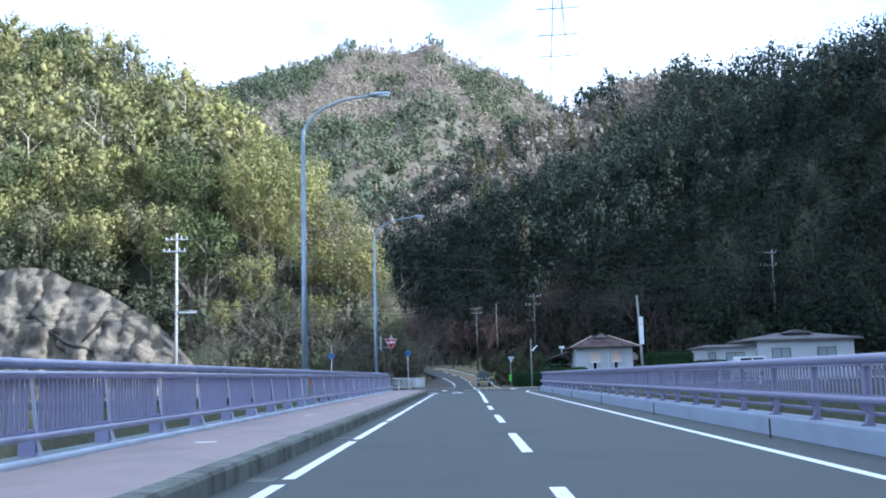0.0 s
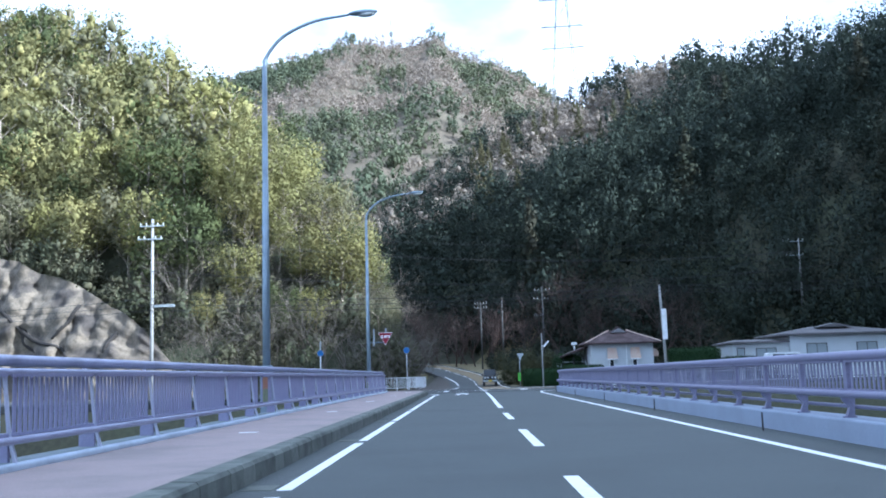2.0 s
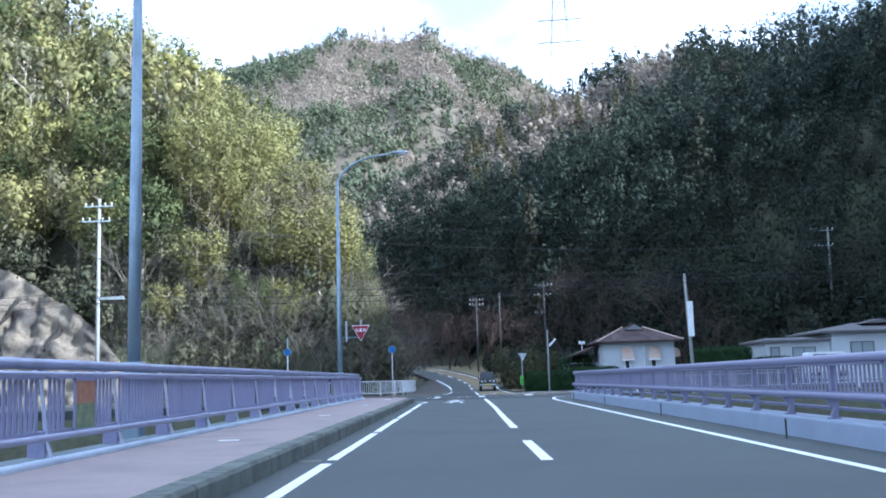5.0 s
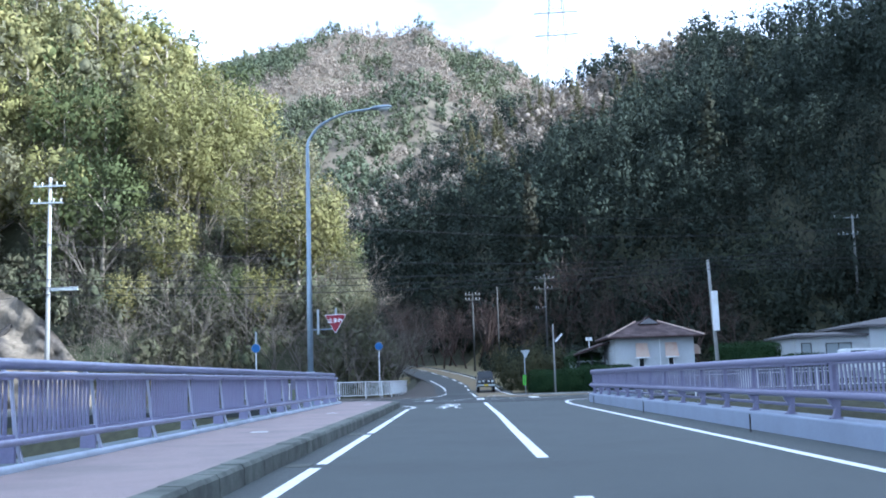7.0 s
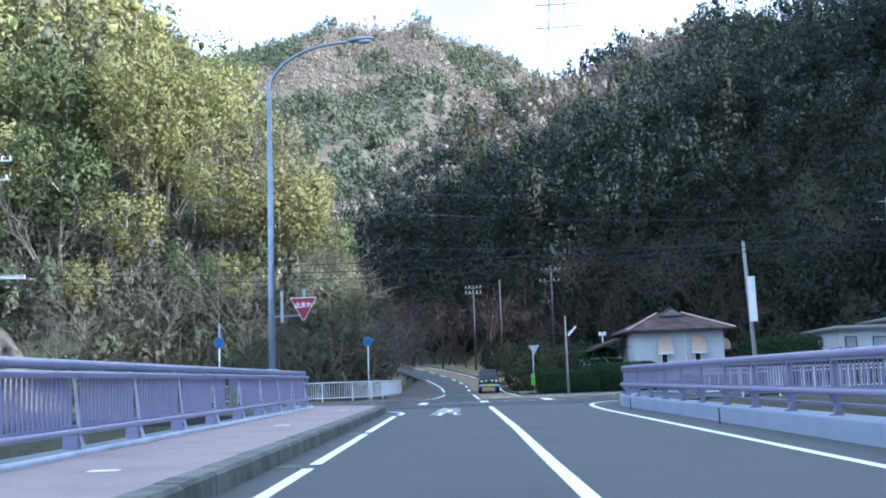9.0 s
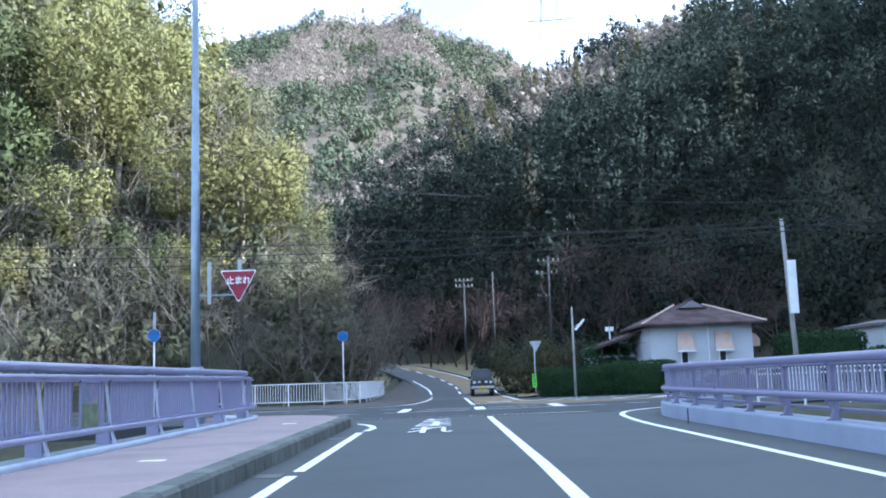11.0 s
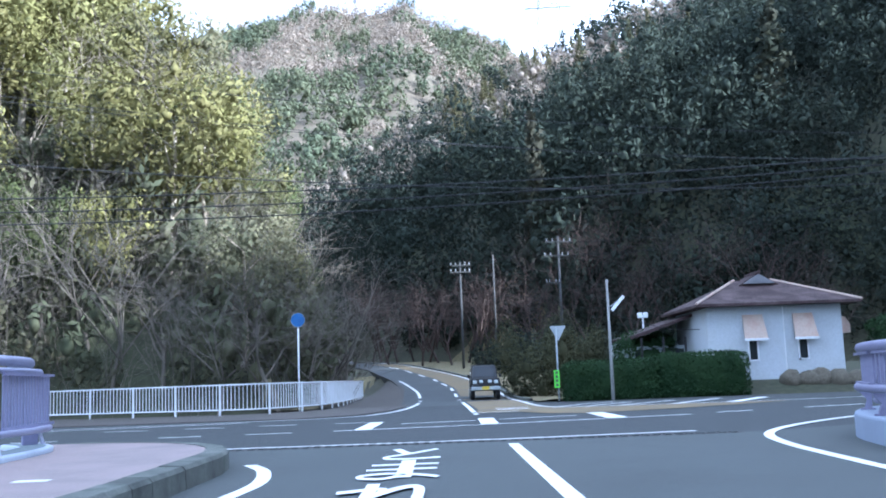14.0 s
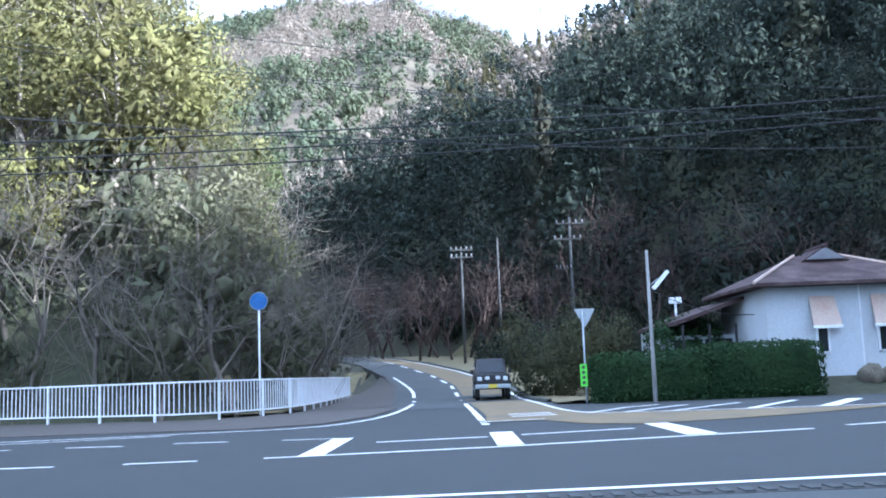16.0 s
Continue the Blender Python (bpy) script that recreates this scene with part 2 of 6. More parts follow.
def ground_z(x, y):
    x, y = np.asarray(x, float), np.asarray(y, float)
    bank = -7 + 6.9 * smooth01(73, 79.5, y)
    base = bank + road_rise(y) * np.maximum(smooth01(-4.4, -2.7, x - far_road_x(y)), smooth01(140, 152, y)) + 0.8 * smooth01(102.8, 106.5, y) * smooth01(7, 10, x) * smooth01(140, 120, y)
    hills = np.maximum(np.maximum(left_hill(x, y), right_hill(x, y)), np.maximum(back_hill(x, y), unseen_ridge(x, y)))
    near = np.maximum(smooth01(3.5, 8.0, np.abs(x - far_road_x(y))), smooth01(185, 215, y))
    hills = np.where(y > 95, hills * near - 30 * (1 - near), hills)
    far_back = -7 + 30 * smooth01(-40, -200, y)
    z = np.maximum(base, hills)
    return np.where(y < 60, np.maximum(z, far_back), z)


def grade(stops):
    out = []
    for a, b, step in stops:
        out += list(np.arange(a, b, step))
    return np.array(out + [stops[-1][1]])


gx = grade([(-2500, -400, 150), (-400, -150, 20), (-150, -60, 5), (-60, 60, 1.5), (60, 130, 4), (130, 400, 20), (400, 2500, 150)])
gy = grade([(-2500, -200, 150), (-200, 60, 12), (60, 72, 3), (72, 200, 1.5), (200, 540, 4), (540, 900, 24), (900, 3500, 200)])
GX, GY = np.meshgrid(gx, gy)
GZ = ground_z(GX, GY)
nx, ny = len(gx), len(gy)
idx = np.arange(nx * ny).reshape(ny, nx)
quads = np.stack([idx[:-1, :-1], idx[:-1, 1:], idx[1:, 1:], idx[1:, :-1]], -1).reshape(-1, 4)
ground = obj("ground", np.stack([GX, GY, GZ], -1).reshape(-1, 3).tolist(), quads.tolist(), M_GROUND, True)
M_LITTER = mat("pale_leaf_litter", (0.110, 0.091, 0.066), 0.95, var=0.3, scale=0.08, var2=0.25, scale2=2, bump=0.5, bscale=4, second=(0.078, 0.070, 0.048))
ground.data.materials.append(M_LITTER)
mid_y = (GY[:-1, :-1] + GY[1:, :-1]) / 2
ground.data.polygons.foreach_set("material_index", ((mid_y > 212) & (GZ[:-1, :-1] > 34 + 0.3 * GX[:-1, :-1])).astype(np.int32).ravel())
tagged(ground, "steep wooded valley floor and hillsides of brown leaf litter", "ground", kind="structure")

# ---- bridge deck, kerb, walkway ----
Y0, Y1 = -40.0, 79.2
deck = part("road", slab(bmesh.new(), [(-2.45, Y0), (6.0, Y0), (6.0, 72.5), (6.6, 76.5), (8.4, 79.5), (10.2, 80.6), (9.8, 81.4), (8.0, 80.4), (5.6, Y1), (-6.3, Y1), (-4.2, 77.9), (-2.9, 76.3), (-2.45, 74.6)], -0.5, 0.0), M_DECK)
tagged(deck, "grey asphalt bridge carriageway with worn white lines", "road", kind="structure")

walk_out = [(-2.62, Y0), (-2.62, 74.5), (-2.75, 75.7), (-3.1, 76.8), (-3.8, 77.8), (-4.8, 78.5), (-6.6, 78.8), (-6.9, 77.6), (-5.9, 77.1), (-5.2, 76.0), (-5.0, 74.5), (-5.0, Y0)]
walkway = part("pavement", slab(bmesh.new(), walk_out, -0.5, 0.235), M_WALK)
tagged(walkway, "reddish asphalt walkway on the bridge", "pavement", kind="structure")

# ---- junction and far road ----
cross_out = spline([(-120, 78.5), (-40, 78.6), (-6.3, 79.2), (5.6, 79.2), (8.0, 80.4), (11, 82.2), (20, 86), (60, 92), (120, 100)], 4) + spline([(120, 112), (60, 104), (30, 100.0), (14, 102.4), (4.6, 103.2)], 4) + [(-1.3, 103.2), (-1.5, 99.5), (-2.4, 95.2), (-4.5, 94.0), (-8, 96), (-17, 103), (-40, 98), (-120, 95)]
cross = part("road", slab(bmesh.new(), cross_out, -0.5, -0.012), M_ASPH)
tagged(cross, "dark asphalt road crossing the end of the bridge", "road", kind="structure")

ys = np.arange(103, 231, 3.0)
rv, rf = [], []
for k, yy in enumerate(ys):
    cx_, zz = float(far_road_x(yy)), float(road_rise(yy))
    rv += [(cx_ - 2.6 - 0.3, yy, zz), (cx_ + 2.9, yy, zz), (cx_ + 2.9, yy, zz - 0.4), (cx_ - 2.9, yy, zz - 0.4)]
    if k:
        o = 4 * (k - 1)
        for q in range(4):
            rf.append((o + q, o + (q + 1) % 4, o + 4 + (q + 1) % 4, o + 4 + q))
far_road = obj("road", rv, rf, M_FARROAD)
tagged(far_road, "narrow asphalt road climbing into the valley", "road", kind="structure")


# ---- road lines ----
def line_mark(name, pts, width, z=0.004, material=None, label="", zf=None):
    """A painted stripe along points on the road."""
    pts = [Vector((p[0], p[1], 0)) for p in pts]
    bm = bmesh.new()
    rows_ = []
    for i, p in enumerate(pts):
        d = (pts[min(i + 1, len(pts) - 1)] - pts[max(i - 1, 0)]).normalized()
        s = Vector((-d.y, d.x, 0)) * width / 2
        h = z + (float(zf(p.y)) if zf else 0)
        rows_.append((bm.verts.new((p.x + s.x, p.y + s.y, h)), bm.verts.new((p.x - s.x, p.y - s.y, h))))
    for a, b in zip(rows_, rows_[1:]):
        bm.faces.new((a[0], a[1], b[1], b[0]))
    ob = part(name, bm, material or M_WHITE)
    tagged(ob, label or "worn white painted line on the asphalt", "road marking", kind="structure")
    return ob


CL = 1.13
for a, b in ((-2.4, 2.6), (7.4, 12.4), (17.2, 22.2), (26.9, 31.8), (36.7, 41.0)):
    line_mark("road_marking", [(CL, a), (CL, b)], 0.17)
line_mark("road_marking", [(1.16, 45.6), (1.20, 53.0), (1.28, 62.0), (1.30, 78.3)], 0.17)
a = -2.0
for b in (6.0, 13.6, 21.2, 29.2, 37.4, 45.3, 53.3, 61.5, 71.6):
    line_mark("road_marking", [(-1.93, a), (-1.93, b - 0.3)], 0.16)
    a = b + 0.3
line_mark("road_marking", spline([(-1.85, 71.9), (-1.78, 73.4), (-2.0, 74.9), (-2.35, 75.9)], 5), 0.17)
line_mark("road_marking", [(4.55, -5), (4.55, 71)] + spline([(4.62, 73), (4.85, 76), (5.3, 78.3), (6.2, 80.1), (7.8, 82.1), (10, 84.2)], 5), 0.16, 0.006)

# ---- woods ----
def leaf_mat(name, base, second, var=0.16, island=0.10, trans=0.38, scale=0.13, per_object=0.0, rough=0.8, spec=0.10):
    return mat(name, base, rough, spec=spec, var=var, scale=scale, var2=0.10, scale2=1.3, bump=0.0, second=second, mix_at=0.5, spread=0.10, island=island, trans=trans, per_object=per_object)


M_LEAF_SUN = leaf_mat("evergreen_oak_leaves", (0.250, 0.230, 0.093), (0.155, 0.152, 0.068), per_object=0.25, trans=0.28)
M_LEAF_LIGHT = leaf_mat("yellowish_leaves", (0.280, 0.268, 0.100), (0.205, 0.200, 0.083), per_object=0.15, trans=0.3)
M_LEAF_GREY = leaf_mat("grey_green_leaves", (0.225, 0.212, 0.125), (0.150, 0.148, 0.088), per_object=0.2, trans=0.28)
M_LEAF_DEEP = leaf_mat("deep_green_leaves", (0.125, 0.142, 0.055), (0.080, 0.096, 0.042), per_object=0.25, trans=0.28)
# evergreen leaves far darker than the sunlit ones: shade in the colour
M_LEAF_SHADED = leaf_mat("shaded_evergreen_leaves", (0.043, 0.054, 0.041), (0.032, 0.042, 0.033), trans=0.25, scale=0.06, var=0.09, island=0.06)
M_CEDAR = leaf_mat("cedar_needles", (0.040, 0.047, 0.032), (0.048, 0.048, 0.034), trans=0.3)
# lit copy of the cedar needles, sunlight put into the colour
M_CEDAR_LIT = leaf_mat("sunlit_cedar_needles", (0.125, 0.115, 0.060), (0.085, 0.085, 0.048), trans=0.3)
M_LEAF_FAR = leaf_mat("far_evergreen_leaves", (0.118, 0.132, 0.080), (0.082, 0.100, 0.064), scale=0.03, island=0.04, trans=0.2)
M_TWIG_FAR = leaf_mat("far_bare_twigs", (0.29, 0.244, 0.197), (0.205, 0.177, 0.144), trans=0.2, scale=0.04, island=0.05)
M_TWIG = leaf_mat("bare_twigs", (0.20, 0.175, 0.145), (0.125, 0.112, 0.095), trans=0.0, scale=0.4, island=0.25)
# reddish twigs, also dimmed to hold the valley's shade in their colour
M_TWIG_DIM = leaf_mat("shaded_reddish_twigs", (0.095, 0.070, 0.062), (0.07, 0.053, 0.047), trans=0.0, scale=0.4, island=0.2)
M_BARK = mat("pale_bark", (0.36, 0.31, 0.24), 0.9, var=0.25, scale=1.2, var2=0.2, scale2=12, bump=0.4, bscale=14, second=(0.20, 0.17, 0.125))
M_BRUSH = leaf_mat("brush_leaves", (0.155, 0.150, 0.095), (0.095, 0.105, 0.064), scale=0.3)
M_ROCK = mat("bedrock", (0.175, 0.147, 0.110), 0.92, var=0.25, scale=0.35, var2=0.25, scale2=4, bump=0.9, bscale=2.2, second=(0.058, 0.050, 0.043), mix_at=0.53, spread=0.07)


def ico(level):
    bm = bmesh.new()
    bmesh.ops.create_icosphere(bm, subdivisions=level, radius=1)
    v = np.array([p.co[:] for p in bm.verts])
    f = np.array([[q.index for q in p.verts] for p in bm.faces])
    bm.free()
    return v, f


ICO0 = ico(1)


def lobes(rng, centres, radii, leaves, size, core=ICO0, shrink=0.38, long=1.0):
    """Clumps of leaf blades, densest inside and ragged at the rim. Returns vertices, triangles and soft normals."""
    V, F, N, n0 = [], [], [], 0
    mid = np.mean(centres, 0)
    cv, cf = core
    n = 4 if size < 0.2 else 3
    for c, r in zip(centres, radii):
        d = rng.normal(0, 1, (leaves, 3))
        d[:, 2] += 0.2
        d /= np.linalg.norm(d, axis=1)[:, None]
        far = 0.42 + 0.80 * rng.uniform(0, 1, (leaves, 1)) ** 0.85
        p = c + d * r * far
        nrm = d + rng.normal(0, 0.7, (leaves, 3))
        nrm /= np.linalg.norm(nrm, axis=1)[:, None]
        nrm *= np.sign(np.sum(nrm * d, 1))[:, None]
        t = np.cross(nrm, rng.normal(0, 1, (leaves, 3)) * (1, 1, 0.6))
        t /= np.linalg.norm(t, axis=1)[:, None] + 1e-9
        b = np.cross(nrm, t)
        s = size * rng.uniform(0.6, 1.2, (leaves, 1)) * (1.45 - 0.45 * far)
        w = cv * r * shrink * (1 + rng.normal(0, 0.25, (len(cv), 1))) + c
        V += [w, np.stack([p - t * s * long, p - b * s * 0.6, p + t * s * long, p + b * s * 0.6] if n == 4 else [p - t * s * long * 0.9 - b * s * 0.7, p + t * s * long, p - t * s * long * 0.4 + b * s * 0.9], 1).reshape(-1, 3)]
        out = (p - mid) / (np.linalg.norm(p - mid, axis=1)[:, None] + 1e-9)
        soft = d * 0.55 + out * 0.3 + nrm * 0.13
        soft /= np.linalg.norm(soft, axis=1)[:, None]
        N += [cv, np.repeat(soft, n, 0)]
        k = np.arange(leaves)[:, None] * n + n0 + len(cv)
        F += [cf + n0, np.concatenate([k + [0, 1, 2], k + [0, 2, 3]]) if n == 4 else k + [0, 1, 2]]
        n0 += n * leaves + len(cv)
    return np.concatenate(V), np.concatenate(F), np.concatenate(N)


def broad_crown(seed, height, width, n, leaves, size, core, low=0.35, lump=1.0, long=1.0, shrink=0.29):
    rng = np.random.RandomState(seed)
    c, r = [], []
    for k in range(n):
        h = low + (0.93 - low) * (k + 0.5) / n
        a = k * 2.4 + rng.uniform(-0.5, 0.5)
        spread = width * 0.5 * math.sin(math.pi * min(1, 0.22 + 0.75 * (1 - (h - low) / (1 - low)))) ** 0.8
        rad = lump * width * rng.uniform(0.20, 0.32)
        c.append((math.cos(a) * spread * rng.uniform(0.5, 1.0), math.sin(a) * spread * rng.uniform(0.5, 1.0), h * height - rad * 0.2))
        r.append((rad * rng.uniform(0.8, 1.15), rad * rng.uniform(0.8, 1.15), rad * rng.uniform(0.95, 1.5)))
    return lobes(rng, np.array(c), np.array(r), leaves, size, core, shrink, long)


def cedar_crown(seed, height, width, n, leaves, size, core):
    rng = np.random.RandomState(seed)
    c, r = [], []
    for k in range(n):
        h = 0.22 + 0.75 * k / (n - 1)
        w = width * 0.5 * (1.02 - h) ** 0.75
        a = k * 2.4
        c.append((math.cos(a) * w * 0.55, math.sin(a) * w * 0.55, h * height))
        r.append((0.18 + w * 0.62, 0.18 + w * 0.62, height * 0.085))
    return lobes(rng, np.array(c), np.array(r), leaves, size, core, 0.42)


def stick(V, F, a, b, ra, rb):
    """A three-sided branch between two points."""
    a, b = np.array(a, float), np.array(b, float)
    d = (b - a) / (np.linalg.norm(b - a) + 1e-9)
    u = np.cross(d, (0.3, 0.9, 0.31))
    u /= np.linalg.norm(u) + 1e-9
    w = np.cross(d, u)
    o = len(V)
    for p, r in ((a, ra), (b, rb)):
        for k in range(3):
            V.append(p + r * (math.cos(k * 2.094) * u + math.sin(k * 2.094) * w))
    for k in range(3):
        q = (k + 1) % 3
        F.append((o + k, o + q, o + 3 + q))
        F.append((o + k, o + 3 + q, o + 3 + k))


def branch(V, F, rng, p, d, length, rad, depth, droop=0.0, fine=2):
    d = d / np.linalg.norm(d)
    n = 3
    for k in range(n):
        q = p + d * length / n
        stick(V, F, p, q, rad * (1 - 0.5 * k / n), rad * (1 - 0.5 * (k + 1) / n))
        p = q
        d = d + rng.normal(0, 0.16, 3) + np.array([0, 0, 0.05 - droop])
        d /= np.linalg.norm(d)
        if depth > 0 and k > 0:
            for _ in range(fine if depth > 1 else fine + 1):
                side = rng.normal(0, 1, 3)
                side -= side.dot(d) * d
                side /= np.linalg.norm(side)
                branch(V, F, rng, p, d * 0.75 + side * rng.uniform(0.5, 1.0), length * rng.uniform(0.5, 0.72), rad * 0.45, depth - 1, droop, fine)


def bare_tree(seed, height, depth=3, wide=0.7, droop=0.02, mains=5, fine=2, thick=0.8):
    rng = np.random.RandomState(seed)
    V, F = [], []
    p = np.zeros(3)
    top = np.array([rng.normal(0, 0.1) * height, rng.normal(0, 0.1) * height, height * 0.3])
    stick(V, F, p - (0, 0, 0.4), top, height * 0.022 * thick, height * 0.016 * thick)
    for _ in range(mains):
        a = rng.uniform(0, 6.28)
        branch(V, F, rng, top - (0, 0, rng.uniform(0, 0.15) * height), np.array([math.cos(a) * wide, math.sin(a) * wide, rng.uniform(0.6, 1.2)]), height * rng.uniform(0.35, 0.5), height * 0.011 * thick, depth - 1, droop, fine)
    return np.array(V), np.array(F), None


def thicket(seed, height, stems=34):
    """A leafless bush: many thin leaning stems with side twigs."""
    rng = np.random.RandomState(seed)
    V, F = [], []
    for _ in range(stems):
        a, r = rng.uniform(0, 6.28), rng.uniform(0, 0.8)
        p = np.array([math.cos(a) * r, math.sin(a) * r, -0.2])
        branch(V, F, rng, p, np.array([math.cos(a) * rng.uniform(0.1, 0.8), math.sin(a) * rng.uniform(0.1, 0.8), 1.0]), height * rng.uniform(0.6, 1.0), 0.014, 1, 0.03, 1)
    return np.array(V), np.array(F), None


def trunk(seed, height, lean=0.08, limbs=4):
    rng = np.random.RandomState(seed)
    V, F = [], []
    p, r = np.array([0, 0, -0.6]), height * 0.024
    for k in range(5):
        q = p + np.array([rng.normal(0, lean), rng.normal(0, lean), 0.17 * height])
        stick(V, F, p, q, r, r * 0.82)
        p, r = q, r * 0.82
        if k >= 1 and limbs:
            for _ in range(2):
                a = rng.uniform(0, 6.28)
                stick(V, F, p, p + np.array([math.cos(a), math.sin(a), 0.9]) * height * 0.16, r * 0.6, r * 0.25)
    return np.array(V), np.array(F), None


def mesh_of(name, V, F, normals, material, smooth=False):
    me = bpy.data.meshes.new(name)
    V, F = np.asarray(V, np.float32), np.asarray(F, np.int32)
    me.vertices.add(len(V))
    me.vertices.foreach_set("co", V.ravel())
    me.loops.add(F.size)
    me.loops.foreach_set("vertex_index", F.ravel())
    me.polygons.add(len(F))
    me.polygons.foreach_set("loop_start", np.arange(0, F.size, 3, dtype=np.int32))
    me.polygons.foreach_set("loop_total", np.full(len(F), 3, np.int32))
    if smooth:
        me.polygons.foreach_set("use_smooth", np.ones(len(F), bool))
    me.update(calc_edges=True)
    if normals is not None:
        me.normals_split_custom_set_from_vertices(np.asarray(normals, np.float32))
    me.materials.append(material)
    return me


def planted(spots, kinds, rng, smin=0.8, smax=1.2):
    """Joins copies of the given plant meshes at spots (x, y, z)."""
    V, F, N, n0 = [], [], [], 0
    for x, y, z in spots:
        v, f, nm = kinds[rng.randint(len(kinds))]
        a, s = rng.uniform(0, 6.28), rng.uniform(smin, smax)
        c, q = math.cos(a) * s, math.sin(a) * s
        if nm is not None:
            N.append(nm @ np.array([[c / s, q / s, 0], [-q / s, c / s, 0], [0, 0, 1]]))
        V.append(v @ np.array([[c, q, 0], [-q, c, 0], [0, 0, s * rng.uniform(0.88, 1.15)]]) + (x, y, z))
        F.append(f + n0)
        n0 += len(v)
    return np.concatenate(V), np.concatenate(F), np.concatenate(N) if N else None


def scatter(rng, x0, x1, y0, y1, step, keep):
    out = []
    for x in np.arange(x0, x1, step):
        for y in np.arange(y0, y1, step):
            px, py = x + rng.uniform(-0.42, 0.42) * step, y + rng.uniform(-0.42, 0.42) * step
            if keep(px, py):
                out.append((px, py, float(ground_z(px, py)) - 0.15))
    return out


def stuff(name, spots, kinds, material, label, category, rng, smin=0.8, smax=1.2):
    if not spots:
        return None
    V, F, N = planted(spots, kinds, rng, smin, smax)
    ob = new(name, mesh_of(name, V, F, N, material))
    tagged(ob, label, category, kind="stuff")
    return ob


def top_of(x, y):
    """Which hill forms the ground here: 0 left, 1 right, 2 back."""
    return int(np.argmax([float(left_hill(x, y)), float(right_hill(x, y)), float(back_hill(x, y))]))


# left hill: single trees along its front, joined woods behind
rng = np.random.RandomState(21)
OAKS = [(broad_crown(40 + k, 10.5, 5.6, 17, 100, 0.15, ICO0, 0.42, 0.78, 1.5, 0.26), trunk(60 + k, 9.6)) for k in range(7)]
OAKS_NEAR = [(broad_crown(240 + k, 10.0, 5.6, 18, 150, 0.105, ICO0, 0.38, 0.76, 1.6, 0.20), trunk(260 + k, 9.2)) for k in range(5)]
OAKS_FAR = [broad_crown(50 + k, 9.5, 6.0, 11, 50, 0.24, ICO0, 0.25, 0.92, 1.3, 0.32) for k in range(5)]
OAK_LEAVES = (M_LEAF_SUN, M_LEAF_DEEP, M_LEAF_GREY, M_LEAF_SUN, M_LEAF_DEEP, M_LEAF_LIGHT, M_LEAF_SUN, M_LEAF_SUN, M_LEAF_GREY, M_LEAF_LIGHT, M_LEAF_DEEP, M_LEAF_LIGHT)
oak_meshes = []
for k, (c, t) in enumerate(OAKS + OAKS_NEAR):
    oak_meshes.append((mesh_of("crown", *c, OAK_LEAVES[k]), mesh_of("trunk", *t, M_BARK)))


def on_left(x, y):
    d = float(left_inside(x, y))
    return d > 1.6 and (x > -27 or d > 5.5) and d < (62 if x < -52 else 44) and x > -0.56 * y - 12 and y < 185 and top_of(x, y) == 0


left_spots = scatter(rng, -100, -4, 104, 185, 3.4, on_left)
left_spots.sort(key=lambda s: float(left_inside(s[0], s[1])))
front, behind = left_spots[:160], left_spots[160:]
for x, y, z in front:
    k = rng.randint(7)
    if x > -27 and y < 136:
        k = 7 + rng.randint(5)
    tree = empty("tree", x, y, z, rng.uniform(0, 360))
    s = rng.uniform(0.55, 0.80) if float(left_inside(x, y)) < 4 else rng.uniform(0.8, 1.2)
    tree.scale = (s * 1.08, s * 1.08, s * rng.uniform(0.88, 1.08))
    for me in oak_meshes[k]:
        p = new("crown" if me.name.startswith("crown") else "trunk", me)
        p.parent = tree
    tone = {M_LEAF_LIGHT: "yellow-green", M_LEAF_DEEP: "deep-green", M_LEAF_GREY: "grey-green"}.get(OAK_LEAVES[k], "olive-green")
    tagged(tree, tone + " broadleaf evergreen tree on the steep slope", "tree", "trees on the hillside")
mixed = [(s, rng.rand()) for s in behind]
stuff("woodland", [s for s, q in mixed if q < 0.50], OAKS_FAR, M_LEAF_SUN, "sunlit olive-green evergreen woods covering a steep hill", "woods", rng, 0.8, 1.15)
stuff("woodland", [s for s, q in mixed if 0.50 <= q < 0.72], OAKS_FAR[1:4], M_LEAF_DEEP, "deep-green trees among olive evergreen woods", "woods", rng, 0.8, 1.15)
stuff("woodland", [s for s, q in mixed if 0.72 <= q < 0.90], OAKS_FAR[2:], M_LEAF_GREY, "grey-green trees among olive evergreen woods", "woods", rng, 0.8, 1.15)
stuff("woodland", [s for s, q in mixed if q >= 0.90], OAKS_FAR[:2], M_LEAF_LIGHT, "yellow-green trees among darker evergreen woods", "woods", rng, 0.8, 1.1)
stuff("trunks", behind[::2], [t for c, t in OAKS], M_BARK, "pale slender tree trunks among hillside foliage", "trunks", rng, 0.9, 1.3)

HILLBARE = [mesh_of("bare_tree", *bare_tree(200 + k, 8.5, 3, 0.6, 0.0, 7, 2, 0.42), M_BARK if k > 3 else M_TWIG) for k in range(5)]
for k, (x, y, z) in enumerate([s for s in front if rng.rand() < (0.36 if s[0] > -27 and s[1] < 136 else 0.5)]):
    ob = new("bare_tree", HILLBARE[k % 5])
    bx, by = x + rng.uniform(0.6, 1.6), y - rng.uniform(1.2, 2.2)
    ob.matrix_world = pose(bx, by, float(ground_z(bx, by)) - 0.2, 0, 0, k * 61) @ Matrix.Scale(rng.uniform(0.75, 1.25), 4)
    tagged(ob, "leafless pale-barked tree among evergreens on the slope", "tree", "leafless trees on the hillside")

